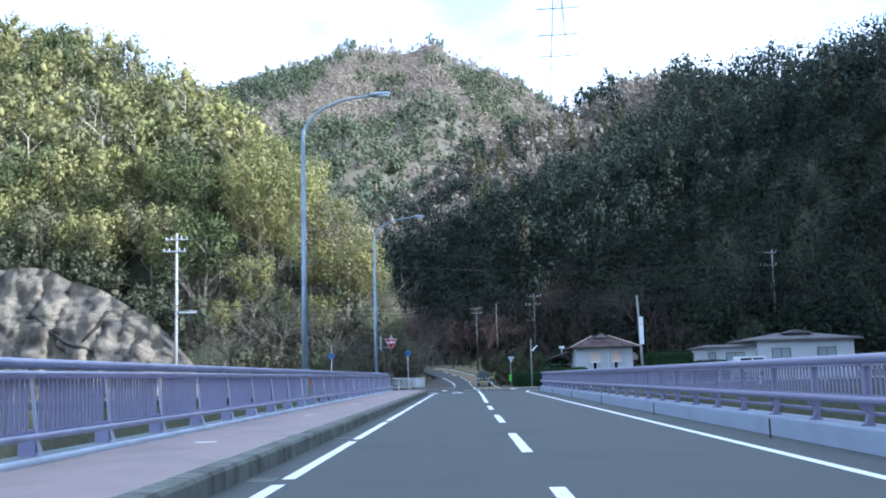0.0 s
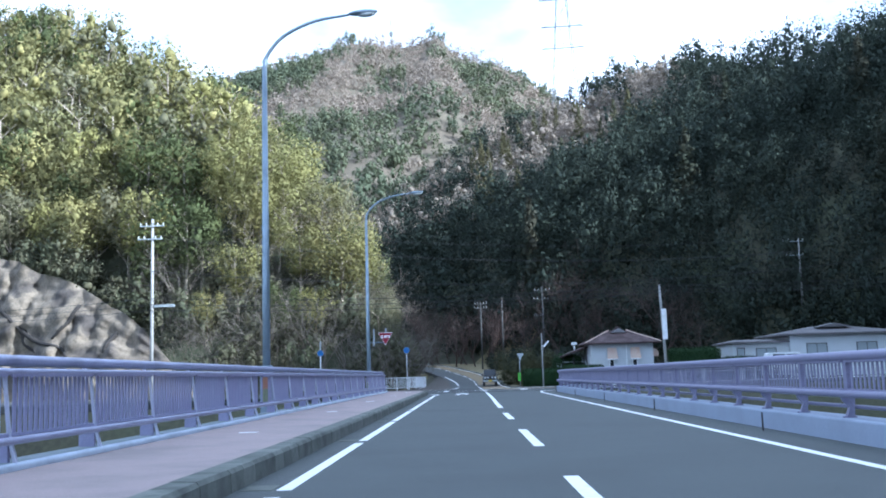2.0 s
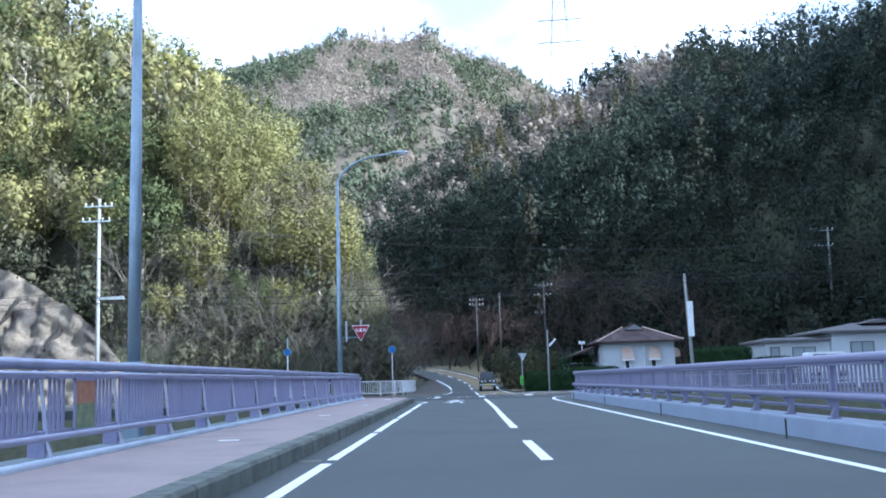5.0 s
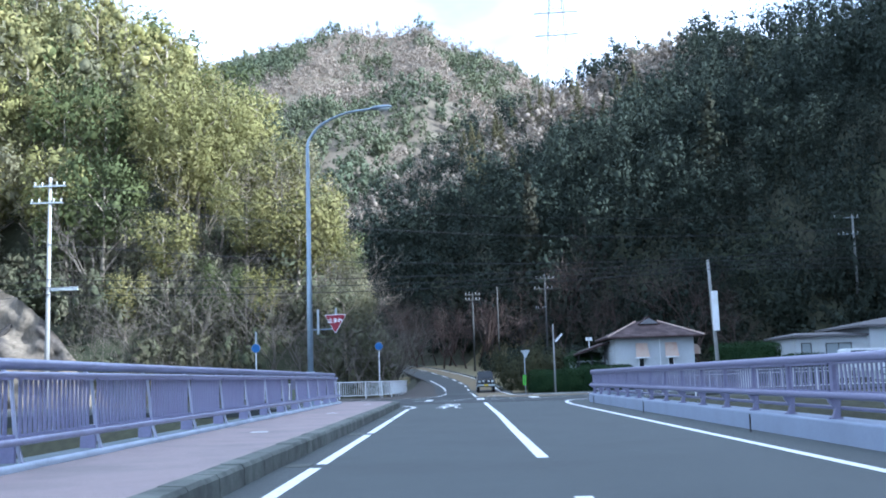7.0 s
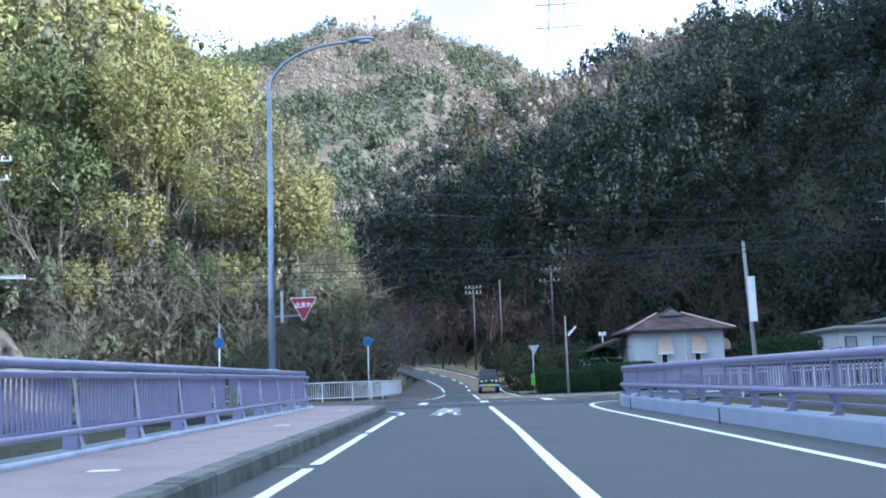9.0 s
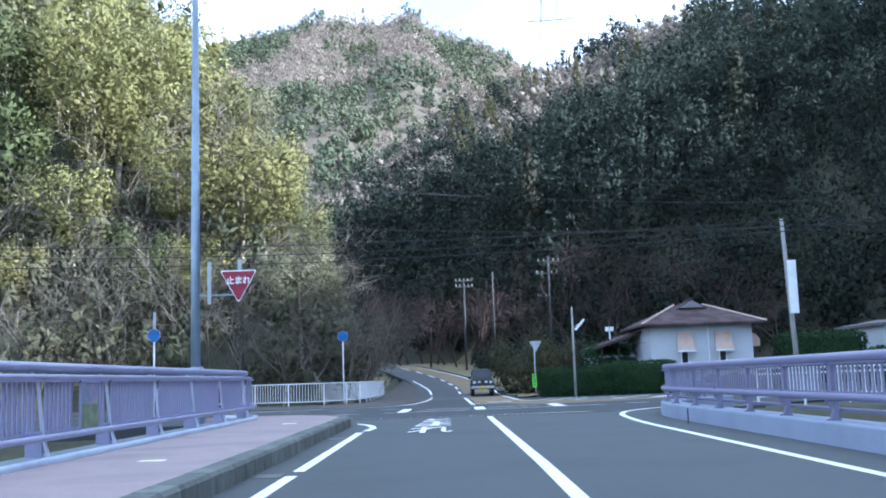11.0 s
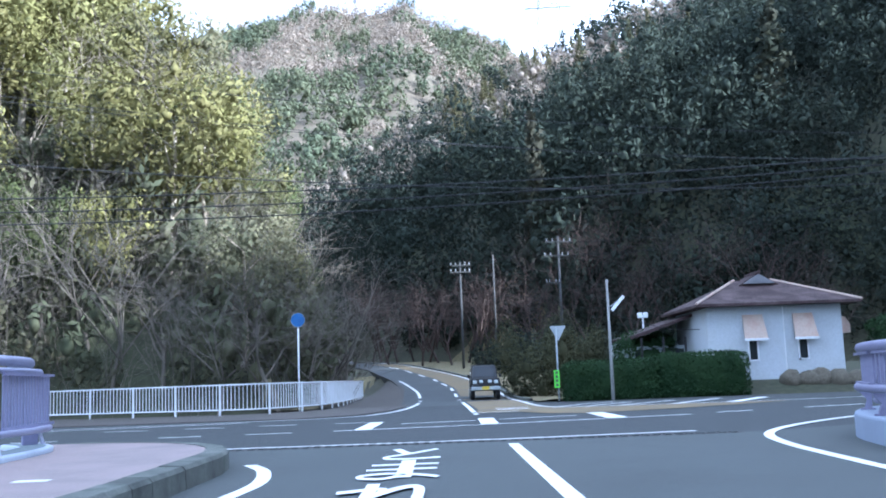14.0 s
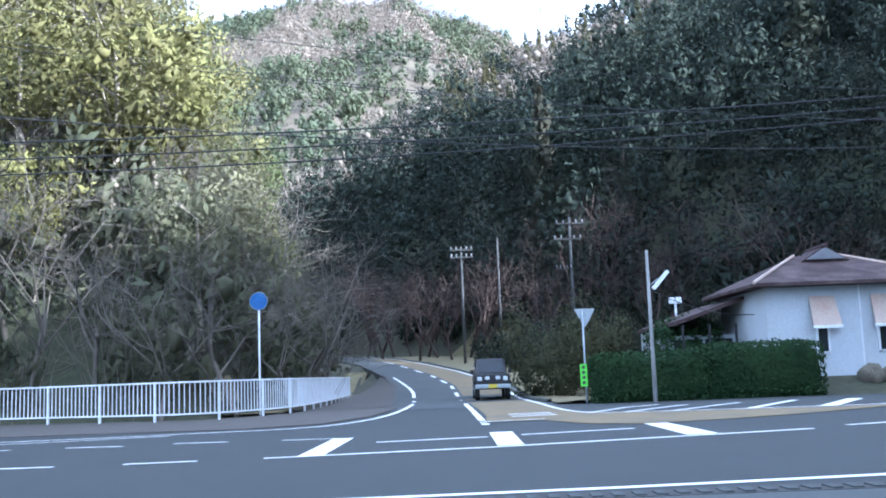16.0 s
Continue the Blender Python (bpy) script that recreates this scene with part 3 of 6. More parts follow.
# right hill: dense woods, dark because the hill's shade is in the leaf colour
DARKS = [broad_crown(80 + k, 9.5, 6.2, 9, 66, 0.20, ICO0, 0.15, 0.95, 1.5, 0.22) for k in range(6)]
CEDARS = [cedar_crown(95 + k, 14.0, 5.0, 12, 34, 0.32, ICO0) for k in range(4)]


def on_right(x, y):
    return -0.15 * y - 8 < x < 0.50 * y + 14 and top_of(x, y) == 1 and float(right_hill(x, y)) > float(road_rise(y)) + 0.3


right_spots = scatter(rng, -45, 118, 108, 330, 4.7, on_right)
cedar_spots = [s for s in right_spots if s[1] < 178 and (float(waves(s[0], s[1], 70, 12)) > 0.4 and s[0] < 66 or rng.rand() < 0.04 and s[0] < 66)]
chosen = set(cedar_spots)
dark_spots = [s for s in right_spots if s not in chosen]
DARKS_NEAR = [broad_crown(180 + k, 9.5, 5.8, 11, 104, 0.135, ICO0, 0.12, 0.92, 1.7, 0.20) for k in range(4)]
DARKS_FAR = [broad_crown(190 + k, 9.5, 6.4, 8, 40, 0.28, ICO0, 0.2, 1.0, 1.4, 0.25) for k in range(4)]
stuff("woodland", [s for s in dark_spots if s[1] < 152], DARKS_NEAR, M_LEAF_SHADED, "dense dark-green evergreen woods at the foot of the hill", "woods", rng, 0.7, 1.2)
stuff("woodland", [s for s in dark_spots if 152 <= s[1] < 215], DARKS, M_LEAF_SHADED, "dense dark-green evergreen woods on a shaded hillside", "woods", rng, 0.75, 1.3)
crest = [s for s in dark_spots if s[1] > 210 and s[0] < 58 and s[2] > 37 + 0.36 * (s[0] - 10) and float(waves(s[0], s[1], 40, 31)) + rng.normal(0, 0.5) > -0.45]
# cedars high on the ridge get the lit needle colour
ridge_cedars = [s for s in dark_spots if s not in set(crest) and 204 < s[1] < 275 and 2 < s[0] < 42 and s[2] > 33 + 0.3 * (s[0] - 10) and rng.rand() < 0.8]
chosen = set(crest) | set(ridge_cedars)
stuff("woodland", ridge_cedars, CEDARS, M_CEDAR_LIT, "pointed cedars on the ridge, coloured olive-brown as if sunlit", "woods", rng, 0.55, 0.85)
stuff("woodland", [s for s in dark_spots if s[1] >= 215 and s not in chosen], DARKS_FAR, M_LEAF_SHADED, "dark-green evergreen woods along the upper hillside", "woods", rng, 0.7, 1.1)
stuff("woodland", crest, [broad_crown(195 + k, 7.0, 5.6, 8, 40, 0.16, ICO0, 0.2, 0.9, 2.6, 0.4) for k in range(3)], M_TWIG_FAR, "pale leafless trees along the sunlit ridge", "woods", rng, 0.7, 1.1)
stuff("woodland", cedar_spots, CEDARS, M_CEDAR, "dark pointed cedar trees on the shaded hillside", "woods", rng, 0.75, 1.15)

BUSHES_LOW = [broad_crown(290 + k, 2.6, 2.8, 6, 60, 0.12, ICO0, 0.1, 0.9, 1.4) for k in range(3)]
SCRUB = [broad_crown(185 + k, 4.2, 5.0, 6, 40, 0.17, ICO0, 0.05, 0.95, 1.5, 0.2) for k in range(3)]
stuff("undergrowth", scatter(rng, 4, 82, 112, 185, 3.3, lambda x, y: on_right(x, y) and x < 0.45 * y + 8), SCRUB, M_LEAF_SHADED, "dark evergreen scrub filling the shaded slope", "undergrowth", rng, 0.8, 1.4)
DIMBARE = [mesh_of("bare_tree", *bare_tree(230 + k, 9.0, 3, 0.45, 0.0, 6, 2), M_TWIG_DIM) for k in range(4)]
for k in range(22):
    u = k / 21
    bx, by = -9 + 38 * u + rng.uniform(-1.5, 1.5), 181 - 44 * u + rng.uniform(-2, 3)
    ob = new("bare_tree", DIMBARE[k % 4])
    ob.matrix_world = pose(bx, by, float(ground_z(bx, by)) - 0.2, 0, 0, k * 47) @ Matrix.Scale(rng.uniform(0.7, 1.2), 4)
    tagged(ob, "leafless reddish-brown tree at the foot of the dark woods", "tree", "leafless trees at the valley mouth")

stuff("undergrowth", scatter(rng, 3.5, 16, 134, 146, 1.9, lambda x, y: x > float(far_road_x(y)) + 5.5 and float(right_hill(x, y)) < float(road_rise(y)) + 0.5), BUSHES_LOW, M_LEAF_SHADED, "dark low bushes before the shaded woods", "undergrowth", rng, 0.7, 1.2)

# back mountain: evergreen clumps and pale leafless trees
FARS = [broad_crown(120 + k, 7.0, 6.0, 6, 24, 0.40, ICO0, 0.2, 1.0, 1.2, 0.40) for k in range(6)]
FARBARE = [broad_crown(140 + k, 5.0, 7.0, 5, 34, 0.20, ICO0, 0.1, 1.0, 2.6, 0.25) for k in range(6)]


def on_back(x, y):
    return -0.36 * y - 15 < x < 0.22 * y + 30 and top_of(x, y) == 2 and y < 519


back_spots = scatter(rng, -215, 120, 225, 520, 5.8, on_back)


def leafless(s):
    x, y, z = s
    # last term: extra evergreens low down, darkening the slope for its missing shade
    green = 0.9 * math.exp(-((x + 85) / 26) ** 2 - ((z - 138) / 16) ** 2) + 0.7 * math.exp(-((x - 14) / 18) ** 2 - ((z - 130) / 14) ** 2) + 0.8 * math.exp(-((x + 54) / 7) ** 2 - ((z - 173) / 5) ** 2) + 0.7 * math.exp(-((x + 8) / 6) ** 2 - ((z - 174) / 4) ** 2) - 0.35 * smooth01(150, 165, z) + 0.45 * smooth01(108, 76, z)
    return 0.22 * float(waves(x, y, 80, 15)) + 0.42 * float(waves(x, y, 34, 16)) + rng.normal(0, 0.10) - green > -0.20


bare_flags = [leafless(s) for s in back_spots]
stuff("woodland", [s for s, b in zip(back_spots, bare_flags) if not b], FARS, M_LEAF_FAR, "evergreen trees scattered over the sunlit mountain", "woods", rng, 0.65, 1.15)
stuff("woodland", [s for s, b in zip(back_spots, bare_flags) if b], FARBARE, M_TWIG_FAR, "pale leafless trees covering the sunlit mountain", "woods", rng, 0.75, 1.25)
# woods on the unseen, added ridge
stuff("woodland", scatter(rng, 85, 190, -40, 200, 11.0, lambda x, y: float(unseen_ridge(x, y)) > 30), DARKS_FAR, M_LEAF_SHADED, "dark evergreen woods on the unseen ridge added beside the valley", "woods", rng, 0.65, 0.85)

# undergrowth and leafless brush at the foot of the left hill
BUSHES = [broad_crown(160 + k, 3.2, 3.2, 7, 42, 0.135, ICO0, 0.15, 0.9, 1.5) for k in range(4)]
THICKETS = [thicket(170 + k, 4.4, 14) for k in range(4)]


def foot_left(x, y):
    d = float(left_inside(x, y))
    return 0.0 < d < 8 and x > -60 and y < 165 and (x > -27 or d > 3)


stuff("undergrowth", scatter(rng, -60, -4, 103, 165, 2.1, foot_left), BUSHES, M_BRUSH, "dull brown-green undergrowth at the foot of the slope", "undergrowth", rng, 0.7, 1.5)
stuff("brushwood", scatter(rng, -30, -4, 102.5, 150, 2.3, lambda x, y: -0.6 < float(left_inside(x, y)) < 7.5), THICKETS, M_TWIG, "grey-brown leafless brushwood at the foot of the slope", "brushwood", rng, 0.7, 1.35)

stuff("undergrowth", scatter(rng, -12, 66, 100, 185, 2.3, lambda x, y: 0.4 < float(right_hill(x, y)) - float(road_rise(y)) < 7 and x < 0.47 * y), BUSHES, M_LEAF_SHADED, "dark undergrowth along the foot of the shaded hill", "undergrowth", rng, 0.7, 1.4)

# bare rock face
us, vs = np.arange(-92, -24.5, 0.4), np.linspace(0, 1, 44)
rv = []
for v in vs:
    for x in us:
        yf = float(np.interp(x, [-140, -70, -45, -28, 0], [140, 118, 110, 104, 104.5]))
        h = float(cliff_top(x)) + 0.8
        n = noise.fractal(Vector((x * 0.22, v * h * 0.30, 3.1)), 0.8, 2.1, 5)
        c = noise.noise(Vector((x * 0.55 + 0.25 * v * h, v * h * 0.12, 9.0)))
        g = abs(noise.noise(Vector((x * 0.42 - 0.10 * v * h, v * h * 0.05, 21.0)))) ** 0.6
        s = noise.noise(Vector((x * 0.9, v * h * 1.1, 5.0))) + 0.7 * noise.noise(Vector((x * 2.1 + v * h, v * h * 1.6, 7.0)))
        rv.append((x + 0.3 * n, yf - 1.3 + 2.8 * v ** 1.3 - 0.8 * n - 1.5 * g + 0.45 * s + 0.3 * abs(c), -0.2 + v * h + 0.3 * n))
nu = len(us)
rf = [(j * nu + i, j * nu + i + 1, (j + 1) * nu + i + 1, (j + 1) * nu + i) for j in range(len(vs) - 1) for i in range(nu - 1)]
cliff = obj("rock_face", rv, rf, M_ROCK, True)
tagged(cliff, "weathered grey-brown rock cliff with dark seams under the woods", "rock face", kind="structure")


# dark tubes added on the cliff for the root-like seams in the rock
M_ROOT = mat("dark_seam_brown", (0.030, 0.026, 0.023), 0.95, var=0.25, scale=2, var2=0.2, scale2=14, bump=0.3, bscale=14)
face_pts = np.array(rv)
for nodes in (((-47.9, 8.9), (-46.5, 9.0), (-44.2, 6.9), (-43.8, 5.6), (-42.2, 4.5)), ((-44.2, 6.9), (-42.0, 5.6), (-39.6, 5.1), (-38.4, 4.0)), ((-37.9, 9.0), (-38.9, 7.3), (-40.3, 5.9)), ((-33.6, 6.2), (-34.2, 5.3), (-34.6, 4.4))):
    line = []
    for x, z in spline(nodes, 6):
        near = face_pts[np.argmin((face_pts[:, 0] - x) ** 2 + (face_pts[:, 2] - z) ** 2)]
        line.append((x, float(near[1]) - 0.06, z))
    for _ in range(3):
        line = [line[0]] + [tuple((np.array(p) + 2 * np.array(q) + np.array(w)) / 4) for p, q, w in zip(line, line[1:], line[2:])] + [line[-1]]
    creeper = part("creeper", tube(bmesh.new(), line, [0.30 * (1 - 0.6 * k / len(line)) for k in range(len(line))], 6), M_ROOT, smooth=True)
    tagged(creeper, "dark root-like seam on the bare rock face", "creeper", "creepers on the rock face")


# ---- more materials ----
M_GALV = mat("weathered_concrete_pole", (0.30, 0.30, 0.29), 0.9, var=0.15, scale=1.0, var2=0.1, scale2=20, bump=0.15)
M_DARKMETAL = mat("dark_metal", (0.03, 0.03, 0.035), 0.5, metal=0.4, var=0.1, bump=0.0)
M_WHITEPAINT = mat("white_enamel", (0.74, 0.77, 0.80), 0.45, var=0.05, scale=2, var2=0.05, scale2=20, bump=0.03, second=(0.6, 0.62, 0.62))
M_SIGNRED = mat("sign_red", (0.24, 0.008, 0.028), 0.45, var=0.06, scale=3, var2=0.04, bump=0.0)
M_SIGNBLUE = mat("sign_blue", (0.012, 0.115, 0.36), 0.4, var=0.06, scale=3, var2=0.04, bump=0.0)
M_SIGNBACK = mat("sign_back_grey", (0.36, 0.40, 0.42), 0.5, metal=0.3, var=0.1, scale=3, bump=0.0)
M_GREEN = mat("sign_lime_green", (0.16, 0.66, 0.04), 0.5, var=0.05, scale=3, bump=0.0)
M_BLACK = mat("black_paint", (0.010, 0.011, 0.014), 0.28, var=0.1, scale=2, bump=0.0)
M_RUBBER = mat("tyre_rubber", (0.018, 0.018, 0.018), 0.85, var=0.1, scale=8, bump=0.1)
M_AWNING = mat("awning_fabric", (0.50, 0.40, 0.33), 0.85, var=0.10, scale=2, var2=0.08, scale2=18, bump=0.1, second=(0.42, 0.30, 0.24))
M_FRAME = mat("dark_window_frame", (0.05, 0.05, 0.05), 0.5, var=0.1, bump=0.0)
M_HEDGE = leaf_mat("hedge_leaves", (0.030, 0.058, 0.022), (0.019, 0.040, 0.016), scale=1.2, trans=0.1)
M_BUSH = leaf_mat("olive_bush_leaves", (0.098, 0.098, 0.052), (0.066, 0.070, 0.040), scale=0.8)
M_GRASS = mat("dead_grass", (0.20, 0.165, 0.085), 0.95, var=0.25, scale=0.5, var2=0.3, scale2=9, bump=0.5, bscale=30, second=(0.115, 0.105, 0.05))
M_STONE = mat("garden_rock", (0.13, 0.115, 0.085), 0.92, var=0.25, scale=2, var2=0.2, scale2=14, bump=0.5, bscale=9)
M_CABLE = mat("cable_black", (0.012, 0.012, 0.013), 0.6, var=0.05, bump=0.0)
M_LAMPGLASS = mat("lamp_cover", (0.55, 0.60, 0.62), 0.25, var=0.05, bump=0.0)
M_PLATEYEL = mat("plate_yellow", (0.55, 0.42, 0.03), 0.5, var=0.04, bump=0.0)
M_INSUL = mat("insulator_porcelain", (0.62, 0.62, 0.60), 0.3, var=0.05, bump=0.0)
M_JOINT = mat("joint_steel", (0.045, 0.043, 0.042), 0.7, metal=0.5, var=0.2, scale=4, bump=0.2)
M_DIRT = mat("verge_dirt", (0.085, 0.075, 0.065), 0.95, var=0.25, scale=0.8, var2=0.2, scale2=20, bump=0.4, bscale=30)
M_PIC = mat("faded_picture", (0.33, 0.13, 0.08), 0.6, var=0.15, scale=6, bump=0.0, second=(0.30, 0.20, 0.10))
M_PICBLUE = mat("faded_picture_blue", (0.16, 0.20, 0.30), 0.6, var=0.2, scale=5, bump=0.0, second=(0.30, 0.22, 0.24))
M_PICGREEN = mat("faded_picture_green", (0.13, 0.18, 0.10), 0.6, var=0.15, scale=6, bump=0.0, second=(0.22, 0.24, 0.14))


def glass_mat(name, tint=(0.02, 0.025, 0.03)):
    m = bpy.data.materials.new(name)
    m.use_nodes = True
    b = m.node_tree.nodes["Principled BSDF"]
    b.inputs["Base Color"].default_value = (*tint, 1)
    b.inputs["Roughness"].default_value = 0.06
    b.inputs["IOR"].default_value = 1.5
    return m


M_GLASS = glass_mat("window_glass")
M_CURTAIN = glass_mat("curtained_glass", (0.30, 0.34, 0.36))
M_ROOFGREY = mat("roof_grey", (0.115, 0.11, 0.115), 0.8, var=0.2, scale=1.2, var2=0.15, scale2=20, bump=0.2, bscale=30)
# darker grey than the nearer poles
M_FARPOLE = mat("dark_grey_pole", (0.085, 0.085, 0.085), 0.9, var=0.15, scale=1.0, bump=0.1)


# ---- rails of the bridge ----
def path_len(pts):
    return [0.0] + list(np.cumsum([math.dist(a, b) for a, b in zip(pts, pts[1:])]))


def along(pts, cum, s):
    x = float(np.interp(s, cum, [p[0] for p in pts]))
    y = float(np.interp(s, cum, [p[1] for p in pts]))
    x2 = float(np.interp(s + 0.1, cum, [p[0] for p in pts]))
    y2 = float(np.interp(s + 0.1, cum, [p[1] for p in pts]))
    if s + 0.1 > cum[-1]:
        x2, y2 = 2 * x - pts[-2][0], 2 * y - pts[-2][1]
    return x, y, math.degrees(math.atan2(-(x2 - x), y2 - y))


def offset_path(pts, d, z):
    out = []
    for i, p in enumerate(pts):
        a, b = pts[max(i - 1, 0)], pts[min(i + 1, len(pts) - 1)]
        l = math.dist(a, b)
        out.append((p[0] + d * (b[1] - a[1]) / l, p[1] - d * (b[0] - a[0]) / l, z))
    return out


def profile(bm, pts, y0, y1):
    """A plate cut to an outline in x and z, with thickness along y."""
    a = [bm.verts.new((x, y0, z)) for x, z in pts]
    b = [bm.verts.new((x, y1, z)) for x, z in pts]
    bm.faces.new(a)
    bm.faces.new(b[::-1])
    n = len(pts)
    for k in range(n):
        bm.faces.new((a[k], a[(k + 1) % n], b[(k + 1) % n], b[k]))
    return bm


def shared_part(name, me, parent, m=None, label=""):
    ob = new(name, me)
    ob.parent = parent
    if m is not None:
        ob.matrix_local = m
    if label:
        ob["label"] = label
    return ob


def mesh_from(bm, name, material, smooth=False):
    me = bpy.data.meshes.new(name)
    bmesh.ops.recalc_face_normals(bm, faces=bm.faces)
    bm.to_mesh(me)
    bm.free()
    me.materials.append(material)
    if smooth:
        me.polygons.foreach_set("use_smooth", [True] * len(me.polygons))
    return me


L_PATH = [(-5.2, 6.49)] + [(-5.2, y) for y in np.arange(10, 74, 4.0)] + spline([(-5.2, 74.6), (-5.25, 75.8), (-5.5, 76.9), (-6.1, 77.7)], 4)
R_PATH = [(5.72, 5.49)] + [(5.72, y) for y in np.arange(10, 70, 4.0)] + spline([(5.72, 72.0), (5.76, 73.8), (5.95, 75.6), (6.4, 77.3), (7.3, 78.9), (8.7, 80.1)], 5)

# strip concrete darkened for the right wall, shade put into its colour
M_STRIP_SHADE = mat("painted_concrete_shaded", (0.25, 0.288, 0.365), 0.75, var=0.06, scale=0.9, var2=0.04, scale2=25, bump=0.15, second=(0.21, 0.24, 0.30))
strip_l = part("kerb_strip", slab(bmesh.new(), [(p[0], p[1]) for p in offset_path([(-5.2, -40)] + L_PATH, 0.17, 0)] + [(p[0], p[1]) for p in offset_path([(-5.2, -40)] + L_PATH, -0.32, 0)][::-1], -0.4, 0.31), M_STRIP)
tagged(strip_l, "pale blue-grey concrete strip carrying the bridge railing", "kerb", kind="structure")
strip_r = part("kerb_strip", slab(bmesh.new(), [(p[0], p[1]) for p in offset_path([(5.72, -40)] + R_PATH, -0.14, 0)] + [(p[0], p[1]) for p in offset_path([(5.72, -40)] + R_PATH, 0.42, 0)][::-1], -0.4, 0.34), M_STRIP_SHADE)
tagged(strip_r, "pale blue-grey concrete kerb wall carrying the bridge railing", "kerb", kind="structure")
M_CHANNEL = mat("darker_grey_concrete", (0.20, 0.235, 0.25), 0.8, var=0.2, scale=1.5, var2=0.15, scale2=30, bump=0.2, second=(0.12, 0.15, 0.15))
channel = part("channel", slab(bmesh.new(), [(p[0], p[1]) for p in offset_path([(-5.2, -40)] + L_PATH, 0.075, 0)] + [(p[0], p[1]) for p in offset_path([(-5.2, -40)] + L_PATH, -0.27, 0)][::-1], 0.25, 0.314), M_CHANNEL)
tagged(channel, "darker grey channel along the top of the railing strip", "kerb", kind="structure")
for ob in (strip_l, strip_r):
    bv = ob.modifiers.new("bevel", "BEVEL")
    bv.width, bv.segments, bv.limit_method = 0.035, 2, "ANGLE"


# rail paint lightened for the tubes, to carry the highlight along them
M_RAIL_TUBE = mat("lavender_paint_highlight", (0.33, 0.335, 0.47), 0.35, metal=0.1, var=0.10, scale=1.6, var2=0.06, scale2=25, bump=0.05)
# rail paint darkened: the right side's shade is put into the colour
M_RAIL_SHADE = mat("lavender_paint_shaded", (0.205, 0.20, 0.295), 0.45, metal=0.1, var=0.12, scale=1.4, var2=0.08, scale2=25, bump=0.05, second=(0.18, 0.175, 0.26))
M_RAIL_PALE = mat("pale_post_paint", (0.50, 0.52, 0.64), 0.4, metal=0.1, var=0.08, scale=1.6, var2=0.06, scale2=25, bump=0.05)


def railing(pts, side, step, tubes, post_outline, slats, slat_x, slat_z, foot, label, group_label, pictures, wide, post_half, paint, post_paint, tube_paint, clear):
    """side: +1 where the road lies towards +x. Returns the railing; its barred panels are things of their own."""
    rail = empty("bridge_railing", 0, 0, 0)
    tagged(rail, label, "railing")
    cum = path_len(pts)
    for name, d, z, r in tubes:
        bm = tube(bmesh.new(), offset_path(pts, d * side, z), r, 10)
        part(name, bm, tube_paint, rail, smooth=True)
    post_me = mesh_from(profile(bmesh.new(), [(x * side, z) for x, z in post_outline], -post_half, post_half), "post", post_paint)
    foot_bm = bmesh.new()
    box(foot_bm, min(foot[0] * side, foot[1] * side), max(foot[0] * side, foot[1] * side), -0.03, 0.03, foot[2], foot[3], 0.008)
    foot_me = mesh_from(foot_bm, "foot", paint)
    slat_bm = bmesh.new()
    box(slat_bm, -0.009, 0.009, -wide, wide, slat_z[0], slat_z[1], 0.004)
    slat_me = mesh_from(slat_bm, "slat", paint)
    bar_bm = bmesh.new()
    box(bar_bm, -0.015, 0.015, -step / 2 + 0.06, step / 2 - 0.06, slat_z[0], slat_z[0] + 0.035)
    box(bar_bm, -0.015, 0.015, -step / 2 + 0.06, step / 2 - 0.06, slat_z[1] - 0.035, slat_z[1])
    bar_me = mesh_from(bar_bm, "panel_frame", paint)
    n = int(cum[-1] / step)
    for k in range(n + 1):
        x, y, a = along(pts, cum, min(k * step + 0.05, cum[-1] - 0.06))
        m = pose(x, y, 0, 0, 0, a)
        post = shared_part("post", post_me, rail, m)
        shared_part("foot", foot_me, post)
        if k == n:
            break
        x, y, a = along(pts, cum, min(k * step + 0.05 + step / 2, cum[-1] - 0.06))
        pan = empty("railing_panel")
        pan.matrix_world = pose(x, y, 0, 0, 0, a)
        tagged(pan, group_label, "railing panel", "barred panels of the bridge railing")
        shared_part("panel_frame", bar_me, pan)
        for q in range(slats):
            yy = -step / 2 + clear + (step - clear - 0.05) * (q + 0.5) / slats
            if k in pictures and abs(yy - pictures[k]) < 0.42:
                continue
            shared_part("slat", slat_me, pan, pose(slat_x * side, yy, 0))
        if k in pictures:
            tagged(pan, "lavender barred railing panel with a faded picture plate", "railing panel")
            b1, b2, b3 = bmesh.new(), bmesh.new(), bmesh.new()
            yc, zl, zh = pictures[k], slat_z[0] - 0.02, slat_z[1] - 0.02
            zm = zl + 0.52 * (zh - zl)
            box(b1, 0.02, 0.035, yc - 0.36, yc + 0.36, zm, zh - 0.03)
            box(b2, 0.02, 0.035, yc - 0.36, yc + 0.36, zl + 0.03, zm)
            part("picture_sky", b1, M_PIC if k < 15 else M_PICBLUE, pan, "faded orange upper half of a picture plate" if k < 15 else "faded bluish upper half of a picture plate")
            part("picture_field", b2, M_PICGREEN, pan, "faded green lower half of a picture plate")
            for y0_, y1_, z0_, z1_ in ((yc - 0.39, yc - 0.355, zl, zh), (yc + 0.355, yc + 0.39, zl, zh), (yc - 0.39, yc + 0.39, zl, zl + 0.035), (yc - 0.39, yc + 0.39, zh - 0.035, zh)):
                box(b3, 0.015, 0.045, y0_, y1_, z0_, z1_)
            part("picture_frame", b3, M_RAIL, pan)
    return rail


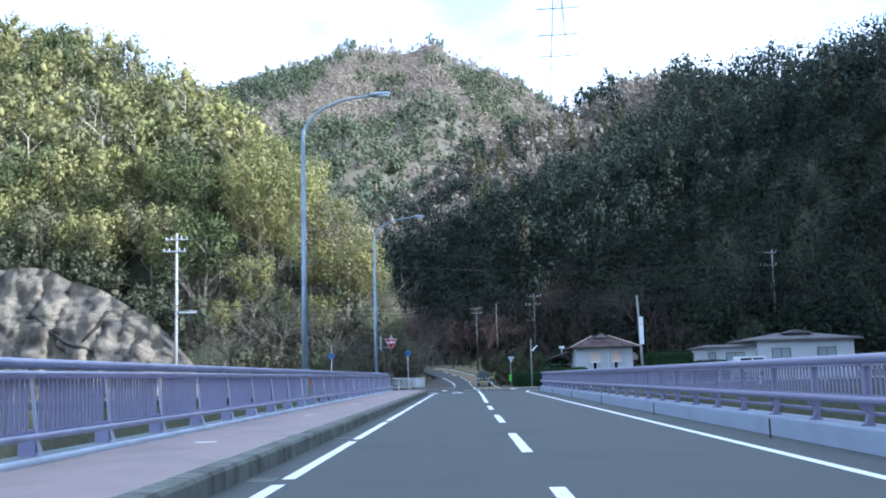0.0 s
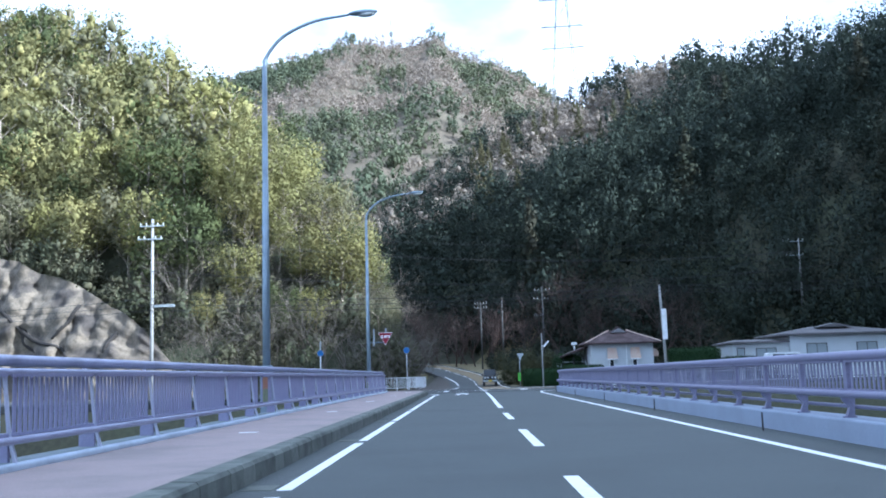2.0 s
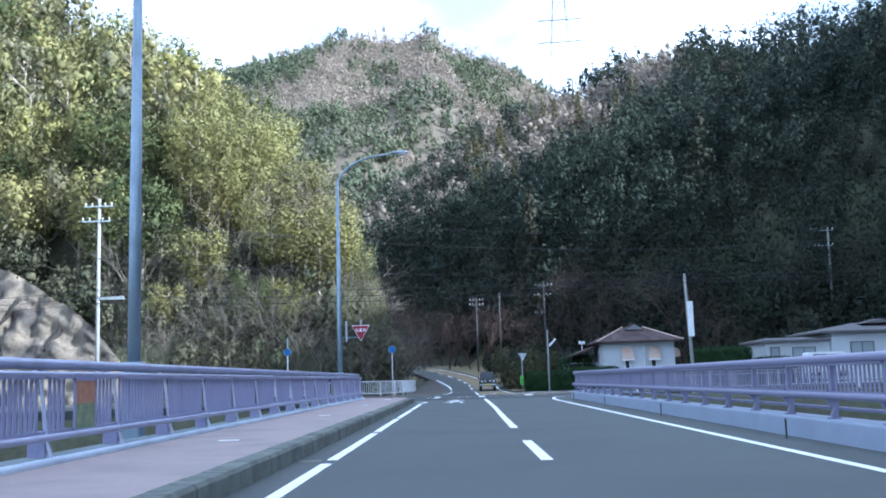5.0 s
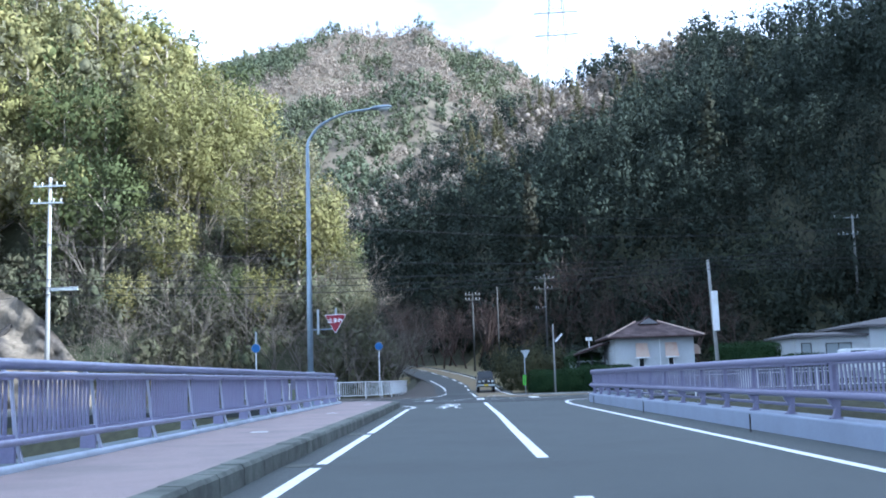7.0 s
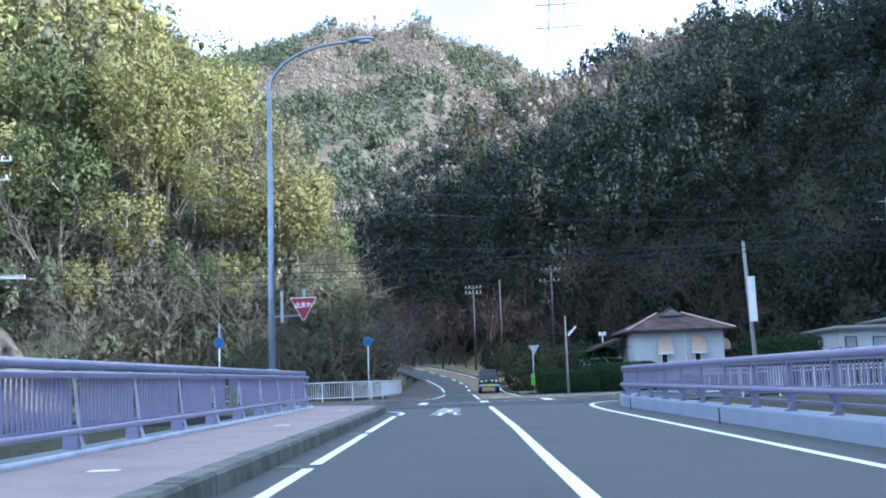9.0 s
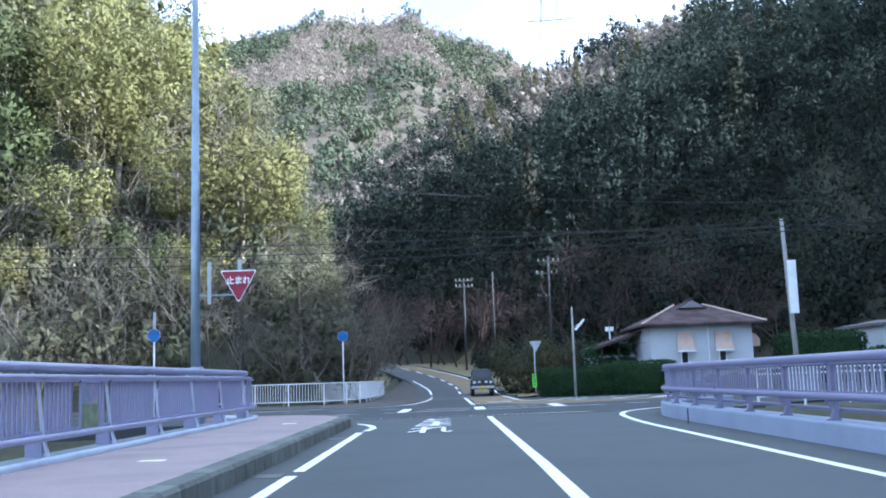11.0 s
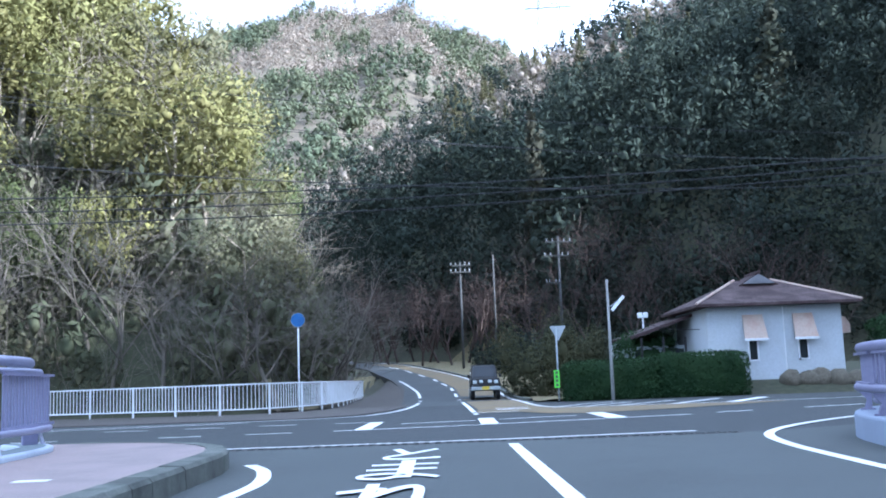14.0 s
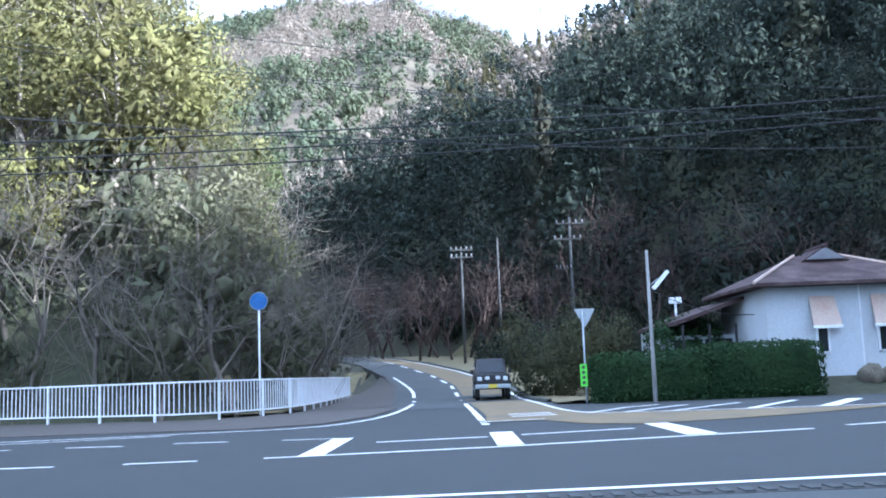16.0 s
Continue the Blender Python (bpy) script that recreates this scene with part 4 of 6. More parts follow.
railing(L_PATH, 1, 2.62, [("top_rail", -0.16, 1.47, 0.072), ("middle_rail", -0.02, 1.335, 0.042), ("lower_rail", 0.11, 0.56, 0.045)],
        [(0.12, 0.30), (0.075, 0.30), (-0.005, 0.62), (-0.075, 1.30), (-0.20, 1.42), (-0.15, 1.42), (-0.04, 1.31), (0.03, 0.62)], 16, -0.06, (0.60, 1.31), (-0.20, 0.02, 0.30, 0.64),
        "lavender-painted steel bridge railing with tubular rails beside the walkway", "lavender barred steel panel of the bridge railing", {11: -0.05, 21: 0.35}, 0.043, 0.022, M_RAIL, M_RAIL_PALE, M_RAIL_TUBE, 0.20)
# roadside railing takes the darkened, shaded copy of the paint
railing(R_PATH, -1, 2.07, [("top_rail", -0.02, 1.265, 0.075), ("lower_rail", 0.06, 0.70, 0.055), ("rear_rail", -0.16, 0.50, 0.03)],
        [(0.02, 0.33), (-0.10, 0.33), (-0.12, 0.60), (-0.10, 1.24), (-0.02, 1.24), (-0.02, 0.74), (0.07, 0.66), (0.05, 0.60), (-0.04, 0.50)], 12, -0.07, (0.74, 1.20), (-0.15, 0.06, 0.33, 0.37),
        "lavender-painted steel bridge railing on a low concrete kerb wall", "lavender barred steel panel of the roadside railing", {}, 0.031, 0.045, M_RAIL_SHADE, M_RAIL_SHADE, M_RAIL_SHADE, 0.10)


for jy in (18.9, 29.2, 39.6, 49.9, 60.3, 70.6):
    part("joint", box(bmesh.new(), 5.294, 5.32, jy - 0.009, jy + 0.009, 0.0, 0.325), M_JOINT, strip_r, "dark joint in the kerb wall")


# ---- street lamps ----
def street_lamp(x, y):
    lamp = empty("street_lamp", x, y, 0)
    tagged(lamp, "tall blue-grey steel street lamp with a curved arm", "street lamp", "street lamps on the bridge")
    bm = tube(bmesh.new(), [(0, 0, -1.2), (0, 0, 4.0), (0, 0, 11.1)], [0.125, 0.115, 0.075], 12)
    part("pole", bm, M_STEEL, lamp, smooth=True)
    bm = bmesh.new()
    box(bm, -0.17, 0.17, -0.17, 0.17, -1.2, 1.62, 0.02)
    part("base", bm, M_STEEL, lamp)
    arm = spline([(0, 0, 11.05), (0.10, 0, 11.46), (0.62, -0.05, 12.04), (1.6, -0.15, 12.46), (2.75, -0.25, 12.61)], 6)
    part("arm", tube(bmesh.new(), arm, [0.075 - 0.03 * k / (len(arm) - 1) for k in range(len(arm))], 8), M_STEEL, lamp, smooth=True)
    bm = bmesh.new()
    bmesh.ops.create_uvsphere(bm, u_segments=14, v_segments=8, radius=1)
    bmesh.ops.transform(bm, matrix=pose(3.2, -0.28, 12.65, 0, -4, 0) @ Matrix.Diagonal((0.48, 0.17, 0.10, 1)), verts=bm.verts)
    head = part("lamp_head", bm, M_STEEL, lamp, smooth=True)
    bm = bmesh.new()
    bmesh.ops.create_uvsphere(bm, u_segments=12, v_segments=6, radius=1)
    bmesh.ops.transform(bm, matrix=pose(3.3, -0.28, 12.59, 0, -4, 0) @ Matrix.Diagonal((0.30, 0.14, 0.085, 1)), verts=bm.verts)
    part("lamp_glass", bm, M_LAMPGLASS, head, "pale lamp cover")
    return lamp


street_lamp(-6.1, 41.5)
street_lamp(-6.0, 72.8)


# ---- signs ----
def lettering(body, size, material, name):
    cu = bpy.data.curves.new(name, "FONT")
    cu.offset = 0.007
    cu.body, cu.size, cu.extrude, cu.align_x, cu.align_y = body, size, 0.002, "CENTER", "CENTER"
    tmp = new(name, cu)
    me = bpy.data.meshes.new_from_object(tmp.evaluated_get(bpy.context.evaluated_depsgraph_get()))
    bpy.data.objects.remove(tmp)
    me.materials.clear()
    me.materials.append(material)
    return me


def tri_plate(bm, half, y0, y1, round_=0.04):
    """A triangle standing on its tip, with blunt corners."""
    h = half * math.sqrt(3)
    pts = [(-half + round_, h / 2), (half - round_, h / 2), (half - round_ * 0.4, h / 2 - round_ * 0.8), (round_ * 0.6, -h / 2 + round_ * 0.4), (-round_ * 0.6, -h / 2 + round_ * 0.4), (-half + round_ * 0.4, h / 2 - round_ * 0.8)]
    return profile(bm, pts, y0, y1)


stop = empty("stop_sign", -4.93, 72.7, 3.55)
tagged(stop, "red triangular stop sign with white border on a lamp post bracket", "road sign")
part("plate", tri_plate(bmesh.new(), 0.45, 0.0, 0.02), M_WHITEPAINT, stop, "white-edged sign plate")
face = part("face", tri_plate(bmesh.new(), 0.415, -0.006, 0.001), M_SIGNRED, stop, "deep red sign face")
face.matrix_local = pose(0, 0, 0.003)
txt = new("lettering", lettering("止まれ", 0.20, M_WHITEPAINT, "lettering"))
txt.parent = stop
txt.matrix_local = pose(0, -0.009, 0.13, 90, 0, 0)
bm = bmesh.new()
tube(bm, [(-1.05, 0.06, -0.22), (0.05, 0.05, -0.20)], 0.025, 6)
part("bracket", bm, M_STEEL, stop)
for bx, z0_, z1_ in ((-0.72, -0.42, 0.62), (0.02, -0.25, 0.66)):
    part("upright", box(bmesh.new(), bx - 0.045, bx + 0.045, 0.03, 0.055, z0_, z1_), M_SIGNBACK, stop)


def blue_sign(x, y, zb, h, r, tail=0.0):
    s = empty("road_sign", x, y, zb)
    tagged(s, "round blue road sign on a white post", "road sign", "round blue signs")
    part("post", tube(bmesh.new(), [(0, 0, -0.3), (0, 0, h)], 0.032, 8), M_WHITEPAINT, s, smooth=True)
    bm = bmesh.new()
    bmesh.ops.create_cone(bm, cap_ends=True, segments=24, radius1=r, radius2=r, depth=0.02, matrix=pose(0, -0.045, h - 0.15, 90, 0, 0))
    part("disc", bm, M_SIGNBLUE, s)
    rim = [(r * math.cos(q * math.pi / 12), -0.047, h - 0.15 + r * math.sin(q * math.pi / 12)) for q in range(25)]
    part("rim", tube(bmesh.new(), rim, 0.012, 5, False), M_SIGNBACK, s, "thin pale rim of the sign")
    if tail:
        part("backplate", box(bmesh.new(), -0.05, 0.05, 0.0, 0.03, h, h + tail), M_SIGNBACK, s)


blue_sign(-11.0, 86.6, 0, 3.3, 0.24, 0.75)
blue_sign(-5.38, 102.2, 0, 3.75, 0.28, 0.0)

give = empty("road_sign", 4.9, 102.5, 0)
tagged(give, "bare back of a triangular sign above a lime-green plate", "road sign")
part("post", tube(bmesh.new(), [(0, 0, -0.3), (0, 0, 2.95)], 0.032, 8), M_SIGNBACK, give, smooth=True)
pl = part("plate", tri_plate(bmesh.new(), 0.34, 0.0, 0.02), M_SIGNBACK, give, "bare grey back of the plate")
pl.matrix_local = pose(0.08, 0.05, 2.72)
part("green_plate", box(bmesh.new(), -0.17, 0.05, -0.05, -0.035, 0.55, 1.25), M_GREEN, give, "lime-green plate with dark bars")
for k in range(4):
    part("bar", box(bmesh.new(), -0.11, -0.01, -0.056, -0.051, 0.62 + 0.16 * k, 0.72 + 0.16 * k), M_FRAME, give)


M_GREYINSUL = mat("grey_porcelain", (0.26, 0.27, 0.28), 0.4, var=0.1)

# ---- utility poles and cables ----
def insulator(bm, x, y, z):
    for k, r in enumerate((0.05, 0.075, 0.06, 0.075)):
        bmesh.ops.create_cone(bm, cap_ends=True, segments=8, radius1=r, radius2=r * 0.7, depth=0.06, matrix=Matrix.Translation((x, y, z + 0.06 * k)))


def utility_pole(x, y, base, top, arms, lean=0.0, r=0.16, label="grey concrete utility pole with crossarms and white insulators", skew=0.0, material=None):
    p = empty("utility_pole", x, y, base, skew)
    tagged(p, label, "utility pole", "utility poles")
    h = top - base
    part("pole", tube(bmesh.new(), [(0, 0, -0.6), (lean * h, 0, h)], [r, r * 0.62], 10), material or M_GALV, p, smooth=True)
    for z, half, side in arms:
        zz = z - base
        cx_ = lean * zz
        arm = part("crossarm", box(bmesh.new(), cx_ - half + side, cx_ + half + side, -0.19, -0.10, zz - 0.05, zz + 0.05, 0.008), material or M_SIGNBACK, p)
        for q in (-0.9, -0.45, 0.45, 0.9):
            b = bmesh.new()
            insulator(b, cx_ + side + q * half, -0.145, zz + 0.08)
            part("insulator", b, M_GREYINSUL if material else M_INSUL, arm, "white porcelain insulator", True)
    return p


lp = utility_pole(-28.3, 100.5, 0.0, 16.2, [(15.55, 1.15, 0.0), (14.35, 1.15, -0.2)], r=0.19)
part("bracket", box(bmesh.new(), 0.2, 2.1, -0.15, 0.0, 8.1, 8.35, 0.02), M_SIGNBACK, lp)
utility_pole(41.2, 133.0, 9.0, 16.7, [(16.3, 1.3, -0.7), (14.6, 1.1, -0.6)], lean=0.01)
utility_pole(10.7, 147.0, 2.0, 12.9, [(12.4, 1.1, 0.0), (11.2, 1.1, -0.2), (8.9, 0.6, -0.6)], r=0.14, material=M_FARPOLE)
utility_pole(2.3, 150.0, 2.2, 11.3, [(11.0, 0.9, 0.0), (10.4, 0.9, 0.0)], r=0.12, material=M_FARPOLE)
utility_pole(5.3, 151.0, 2.4, 12.0, [], r=0.10, material=M_FARPOLE, label="thin dark bare pole before the woods")
utility_pole(62.0, 126.0, 16.0, 27.5, [(27.0, 1.4, 0.0), (25.0, 1.4, 0.2)])

bp_ = utility_pole(17.25, 97.3, 0.0, 8.45, [], lean=-0.035, r=0.15, label="leaning grey utility pole with a tall white sign box")
part("sign_box", box(bmesh.new(), -0.27, 0.13, -0.36, -0.18, 3.75, 6.35, 0.02), M_WHITEPAINT, bp_, "tall narrow white sign box")
part("clamp", box(bmesh.new(), -0.2, 0.2, -0.2, 0.2, 5.9, 5.98), M_DARKMETAL, bp_)

sp = utility_pole(6.95, 101.9, 0.0, 4.75, [], r=0.075, label="slim grey pole with a small white street light")
part("light_arm", tube(bmesh.new(), [(-0.02, 0, 3.6), (0.35, -0.05, 3.85)], 0.02, 6), M_SIGNBACK, sp)
part("light_head", profile(bmesh.new(), [(0.08, 3.55), (0.18, 3.48), (0.66, 4.02), (0.58, 4.10)], -0.12, 0.02), M_WHITEPAINT, sp, "small white street light head")

fl = empty("lamp_post", 11.6, 118.0, 1.2)
tagged(fl, "dark post with a pair of white floodlights", "lamp post")
part("post", tube(bmesh.new(), [(0, 0, -0.3), (0, 0, 2.2)], 0.07, 8), M_DARKMETAL, fl)
part("upper_post", tube(bmesh.new(), [(0, 0, 2.2), (0, 0, 3.0)], 0.055, 8), M_WHITEPAINT, fl)
for sx in (-1, 1):
    part("floodlight", box(bmesh.new(), 0.03 * sx - (0.26 if sx < 0 else 0), 0.03 * sx + (0.26 if sx > 0 else 0), -0.1, 0.1, 2.85, 3.15, 0.03), M_WHITEPAINT, fl, "white floodlight head")


def cable(a, b, sag, r=0.016):
    pts = []
    for k in range(25):
        t = k / 24
        pts.append((a[0] + (b[0] - a[0]) * t, a[1] + (b[1] - a[1]) * t, a[2] + (b[2] - a[2]) * t - sag * 4 * t * (1 - t)))
    ob = part("cable", tube(bmesh.new(), pts, r, 5), M_CABLE)
    tagged(ob, "black overhead cable strung between utility poles", "cable", "overhead cables")


for dz, sag in ((0.0, 0.5), (-0.55, 0.55), (-1.05, 0.6)):
    cable((-28.3, 100.3, 8.9 + dz), (17.25, 96.7, 8.3 + dz * 0.5), sag, 0.022)
    cable((-28.3, 100.3, 8.9 + dz), (-95, 108, 9.3 + dz), 1.0, 0.022)
    cable((17.25, 96.7, 8.3 + dz * 0.5), (70, 104, 11.5 + dz), 0.9, 0.018)
cable((-28.3, 100.3, 11.4), (62, 126, 15.0), 2.9, 0.024)
cable((-29.3, 100.3, 14.6), (38.2, 126.2, 14.3), 1.6)
cable((-27.4, 100.3, 14.6), (39.0, 126.2, 14.3), 1.7)
cable((-28.3, 100.3, 15.8), (38.4, 126.2, 15.9), 1.5)
cable((38.2, 126.2, 15.8), (62, 125.8, 27.2), 0.8)
cable((39.0, 126.2, 14.2), (62, 125.8, 25.2), 0.8)
for z in (12.3, 11.2):
    cable((9.9, 146.8, z), (1.4, 149.8, z - 1.0), 0.6)
    cable((11.5, 146.8, z), (38.0, 126.2, z + 2), 1.2)
    cable((1.4, 149.8, z - 1.0), (-14, 168, z - 0.5), 1.0)
cable((6.95, 101.9, 3.5), (12.4, 107.6, 2.9), 0.3, 0.014)


# ---- white fence at the corner ----
F_PATH = spline([(-15.3, 102.2), (-12.2, 101.3), (-9.4, 100.2), (-7.0, 99.5), (-5.6, 100.9), (-4.6, 103.8), (-4.35, 109.0), (-4.4, 116.0), (-4.6, 125.0)], 5)
fence = empty("fence", 0, 0, 0)
tagged(fence, "white painted steel bar fence round the road corner", "fence")
fcum = path_len(F_PATH)
for z in (1.13, 0.22):
    part("rail", tube(bmesh.new(), [(x, y, z) for x, y in F_PATH], 0.028, 6), M_WHITEPAINT, fence)
fb = bmesh.new()
box(fb, -0.03, 0.03, -0.03, 0.03, -0.25, 1.16)
fpost = mesh_from(fb, "post", M_WHITEPAINT)
fb = bmesh.new()
box(fb, -0.011, 0.011, -0.011, 0.011, 0.22, 1.13)
fbar = mesh_from(fb, "bar", M_WHITEPAINT)
for k in range(int(fcum[-1] / 0.15)):
    x, y, a = along(F_PATH, fcum, k * 0.15)
    shared_part("post" if k % 13 == 0 else "bar", fpost if k % 13 == 0 else fbar, fence, pose(x, y, 0, 0, 0, a))
sheet_pts = [p for p in F_PATH if p[1] > 104.5 and p[0] > -4.6]
sb = bmesh.new()
prev = None
for x, y in sheet_pts:
    zz = 0.0
    cur = [sb.verts.new((x + dx, y, zz + z)) for dx, z in ((-0.05, 0.24), (-0.05, 1.10), (-0.03, 1.10), (-0.03, 0.24))]
    if prev:
        for q in range(4):
            sb.faces.new((prev[q], prev[(q + 1) % 4], cur[(q + 1) % 4], cur[q]))
    prev = cur
part("mesh_panel", sb, M_WHITEPAINT, fence, "pale infill panel behind the bars")


S_PATH = spline([(10.2, 81.3), (14.0, 82.9), (20.0, 85.3), (30.0, 87.0), (42.0, 88.8)], 5)
side_fence = empty("fence", 0, 0, 0)
tagged(side_fence, "white painted steel bar fence beside the crossing road", "fence")
scum = path_len(S_PATH)
for z in (1.13, 0.95, 0.22):
    part("rail", tube(bmesh.new(), [(x, y, z) for x, y in S_PATH], 0.035 if z > 0.9 else 0.028, 6), M_WHITEPAINT, side_fence)
for k in range(int(scum[-1] / 0.15)):
    x, y, a = along(S_PATH, scum, k * 0.15)
    shared_part("post" if k % 13 == 0 else "bar", fpost if k % 13 == 0 else fbar, side_fence, pose(x, y, 0, 0, 0, a))


# ---- houses ----
def hip_roof(bm, x0, x1, y0, y1, z0, rise, ridge, thick=0.12):
    """A hipped roof over a rectangle; ridge: length of the ridge along x."""
    cx_, cy_ = (x0 + x1) / 2, (y0 + y1) / 2
    lo = [bm.verts.new(p) for p in ((x0, y0, z0 - thick), (x1, y0, z0 - thick), (x1, y1, z0 - thick), (x0, y1, z0 - thick))]
    ed = [bm.verts.new(p) for p in ((x0, y0, z0), (x1, y0, z0), (x1, y1, z0), (x0, y1, z0))]
    a, b = bm.verts.new((cx_ - ridge / 2, cy_, z0 + rise)), bm.verts.new((cx_ + ridge / 2, cy_, z0 + rise))
    bm.faces.new(lo[::-1])
    for k in range(4):
        bm.faces.new((lo[k], lo[(k + 1) % 4], ed[(k + 1) % 4], ed[k]))
    bm.faces.new((ed[0], ed[1], b, a))
    bm.faces.new((ed[1], ed[2], b))
    bm.faces.new((ed[2], ed[3], a, b))
    bm.faces.new((ed[3], ed[0], a))
    return bm


def window(parent, x, y, z, w, h, frame_mat, panes=1, depth=0.10, pane=None):
    """A window in a wall that faces -y, its middle at x, its sill at z."""
    bm = bmesh.new()
    t = 0.06
    for x0_, x1_, z0_, z1_ in ((x - w / 2, x - w / 2 + t, z, z + h), (x + w / 2 - t, x + w / 2, z, z + h), (x - w / 2, x + w / 2, z, z + t), (x - w / 2, x + w / 2, z + h - t, z + h)):
        box(bm, x0_, x1_, y - 0.05, y + depth, z0_, z1_)
    for k in range(1, panes):
        xm = x - w / 2 + w * k / panes
        box(bm, xm - 0.025, xm + 0.025, y - 0.04, y + depth, z, z + h)
    f = part("window", bm, frame_mat, parent)
    part("pane", box(bmesh.new(), x - w / 2 + t, x + w / 2 - t, y + 0.0, y + 0.012, z + t, z + h - t), pane or M_GLASS, f)
    return f


M_GABLE = mat("grey_gable_boards", (0.20, 0.205, 0.22), 0.8, var=0.15, scale=2.0, bump=0.2)
hs = empty("house", 14.8, 105.7, 0.85)
tagged(hs, "small white plastered house with a brown hipped roof", "house")
bm = bmesh.new()
box(bm, -2.95, 2.9, 0, 5.6, -0.6, 2.95)
part("wall", bm, M_WALL, hs)
part("roof", hip_roof(bmesh.new(), -3.55, 3.55, -0.75, 6.2, 2.98, 1.25, 1.7), M_ROOF, hs, "weathered brown roof")
gb = bmesh.new()
profile(gb, [(-0.72, 4.0), (0.72, 4.0), (0.0, 4.44)], 1.70, 1.80)
part("ridge_gable", gb, M_GABLE, hs, "grey gable vent at the ridge")
part("ridge_roof", profile(bmesh.new(), [(-0.92, 3.93), (0.92, 3.93), (0.0, 4.50)], 1.80, 3.6), M_ROOF, hs, "weathered brown roof")
part("ridge_cap", tube(bmesh.new(), [(0, 1.62, 4.50), (0, 3.6, 4.50)], 0.08, 6), M_ROOF, hs)
for sx in (-1, 1):
    part("hip_cap", tube(bmesh.new(), [(3.55 * sx, -0.75, 3.0), (0.85 * sx, 2.72, 4.25)], 0.06, 6), M_AWNING, hs)
for wx in (-1.0, 1.17):
    window(hs, wx - 0.03, -0.02, 0.50, 0.46, 1.05, M_WHITEPAINT)
    ab = bmesh.new()
    profile(ab, [(wx - 0.50, 1.45), (wx + 0.50, 1.45), (wx + 0.43, 2.50), (wx - 0.43, 2.50)], -0.10, -0.03)
    for v in ab.verts:
        if v.co.z < 1.6:
            v.co.y -= 0.42
    part("awning", ab, M_AWNING, hs, "pinkish beige fabric awning")
    vb = bmesh.new()
    hem = [(wx - 0.52 + 0.0578 * k, 1.375 - 0.035 * math.sin(math.pi * (k % 2 + 0.5 * (k % 2 == 0)))) for k in range(19)]
    profile(vb, [(wx - 0.52, 1.455)] + hem + [(wx + 0.52, 1.455)], -0.535, -0.475)
    part("valance", vb, M_WHITEPAINT, hs, "white scalloped awning edge")
ab = bmesh.new()
profile(ab, [(2.91, 1.6), (3.5, 1.6), (3.5, 2.0), (3.30, 2.3), (2.91, 2.38)], 0.6, 1.5)
part("side_awning", ab, M_AWNING, hs, "pale rounded side awning")
part("downpipe", tube(bmesh.new(), [(0.35, -0.04, -0.3), (0.35, -0.04, 2.9)], 0.035, 6), M_WHITEPAINT, hs)
wb = bmesh.new()
box(wb, -5.4, -2.75, 6.4, 10.0, -0.6, 1.75)
part("wing", wb, M_WALL, hs, "lower rear wing")
rb = bmesh.new()
prof = [(-5.6, 1.75), (-2.9, 2.65), (-2.9, 2.80), (-5.6, 1.90)]
profile(rb, prof, 2.4, 9.6)
part("wing_roof", rb, M_ROOF, hs, "low brown lean-to roof")
for px_ in (-5.4, -4.4, -3.4):
    part("carport_post", tube(bmesh.new(), [(px_, 2.2, -0.6), (px_, 2.2, 1.75)], 0.05, 6), M_DARKMETAL, hs)

rng = np.random.RandomState(5)
for k in range(8):
    rx_, ry_ = 15.1 + 0.72 * k * 0.9 + rng.uniform(-0.15, 0.15), 104.75 + rng.uniform(-0.2, 0.2)
    bm = bmesh.new()
    bmesh.ops.create_icosphere(bm, subdivisions=3, radius=1)
    for v in bm.verts:
        v.co *= 1 + 0.22 * noise.noise(v.co * 1.7 + Vector((k * 7.1, 0, 0)))
    bmesh.ops.scale(bm, vec=(rng.uniform(0.4, 0.62), rng.uniform(0.35, 0.5), rng.uniform(0.34, 0.55)), verts=bm.verts)
    rk = part("garden_rock", bm, M_STONE, smooth=True)
    rk.location = (rx_, ry_, float(ground_z(rx_, ry_)) + 0.12)
    tagged(rk, "rounded brown garden rock below the house wall", "rock", "garden rocks")

h2 = empty("house", 24.9, 104.8, 0.3)
tagged(h2, "long white single-storey house with low grey roofs", "house")
part("wall", box(bmesh.new(), 0, 5.2, 0, 6, -1.0, 3.15), M_WALL, h2)
part("roof", hip_roof(bmesh.new(), -0.35, 5.3, -0.45, 6.4, 3.2, 0.28, 3.0, 0.16), M_ROOFGREY, h2)
part("main_wall", box(bmesh.new(), 5.2, 15.0, -0.6, 7, -1.0, 3.75), M_WALL, h2)
part("main_roof", hip_roof(bmesh.new(), 4.2, 15.8, -1.2, 7.6, 3.8, 0.75, 3.2, 0.16), M_ROOFGREY, h2)
part("roof_gable", profile(bmesh.new(), [(8.4, 4.42), (11.6, 4.42), (10.0, 4.80)], 1.0, 3.4), M_ROOFGREY, h2)
window(h2, 0.75, -0.02, 1.5, 0.75, 1.15, M_FRAME, pane=M_CURTAIN)
window(h2, 3.1, -0.02, 1.45, 1.9, 1.15, M_FRAME, 2, pane=M_CURTAIN)
window(h2, 7.6, -0.62, 1.75, 1.9, 1.15, M_FRAME, 2, pane=M_CURTAIN)
window(h2, 12.2, -0.62, 1.75, 1.9, 1.15, M_FRAME, 2, pane=M_CURTAIN)


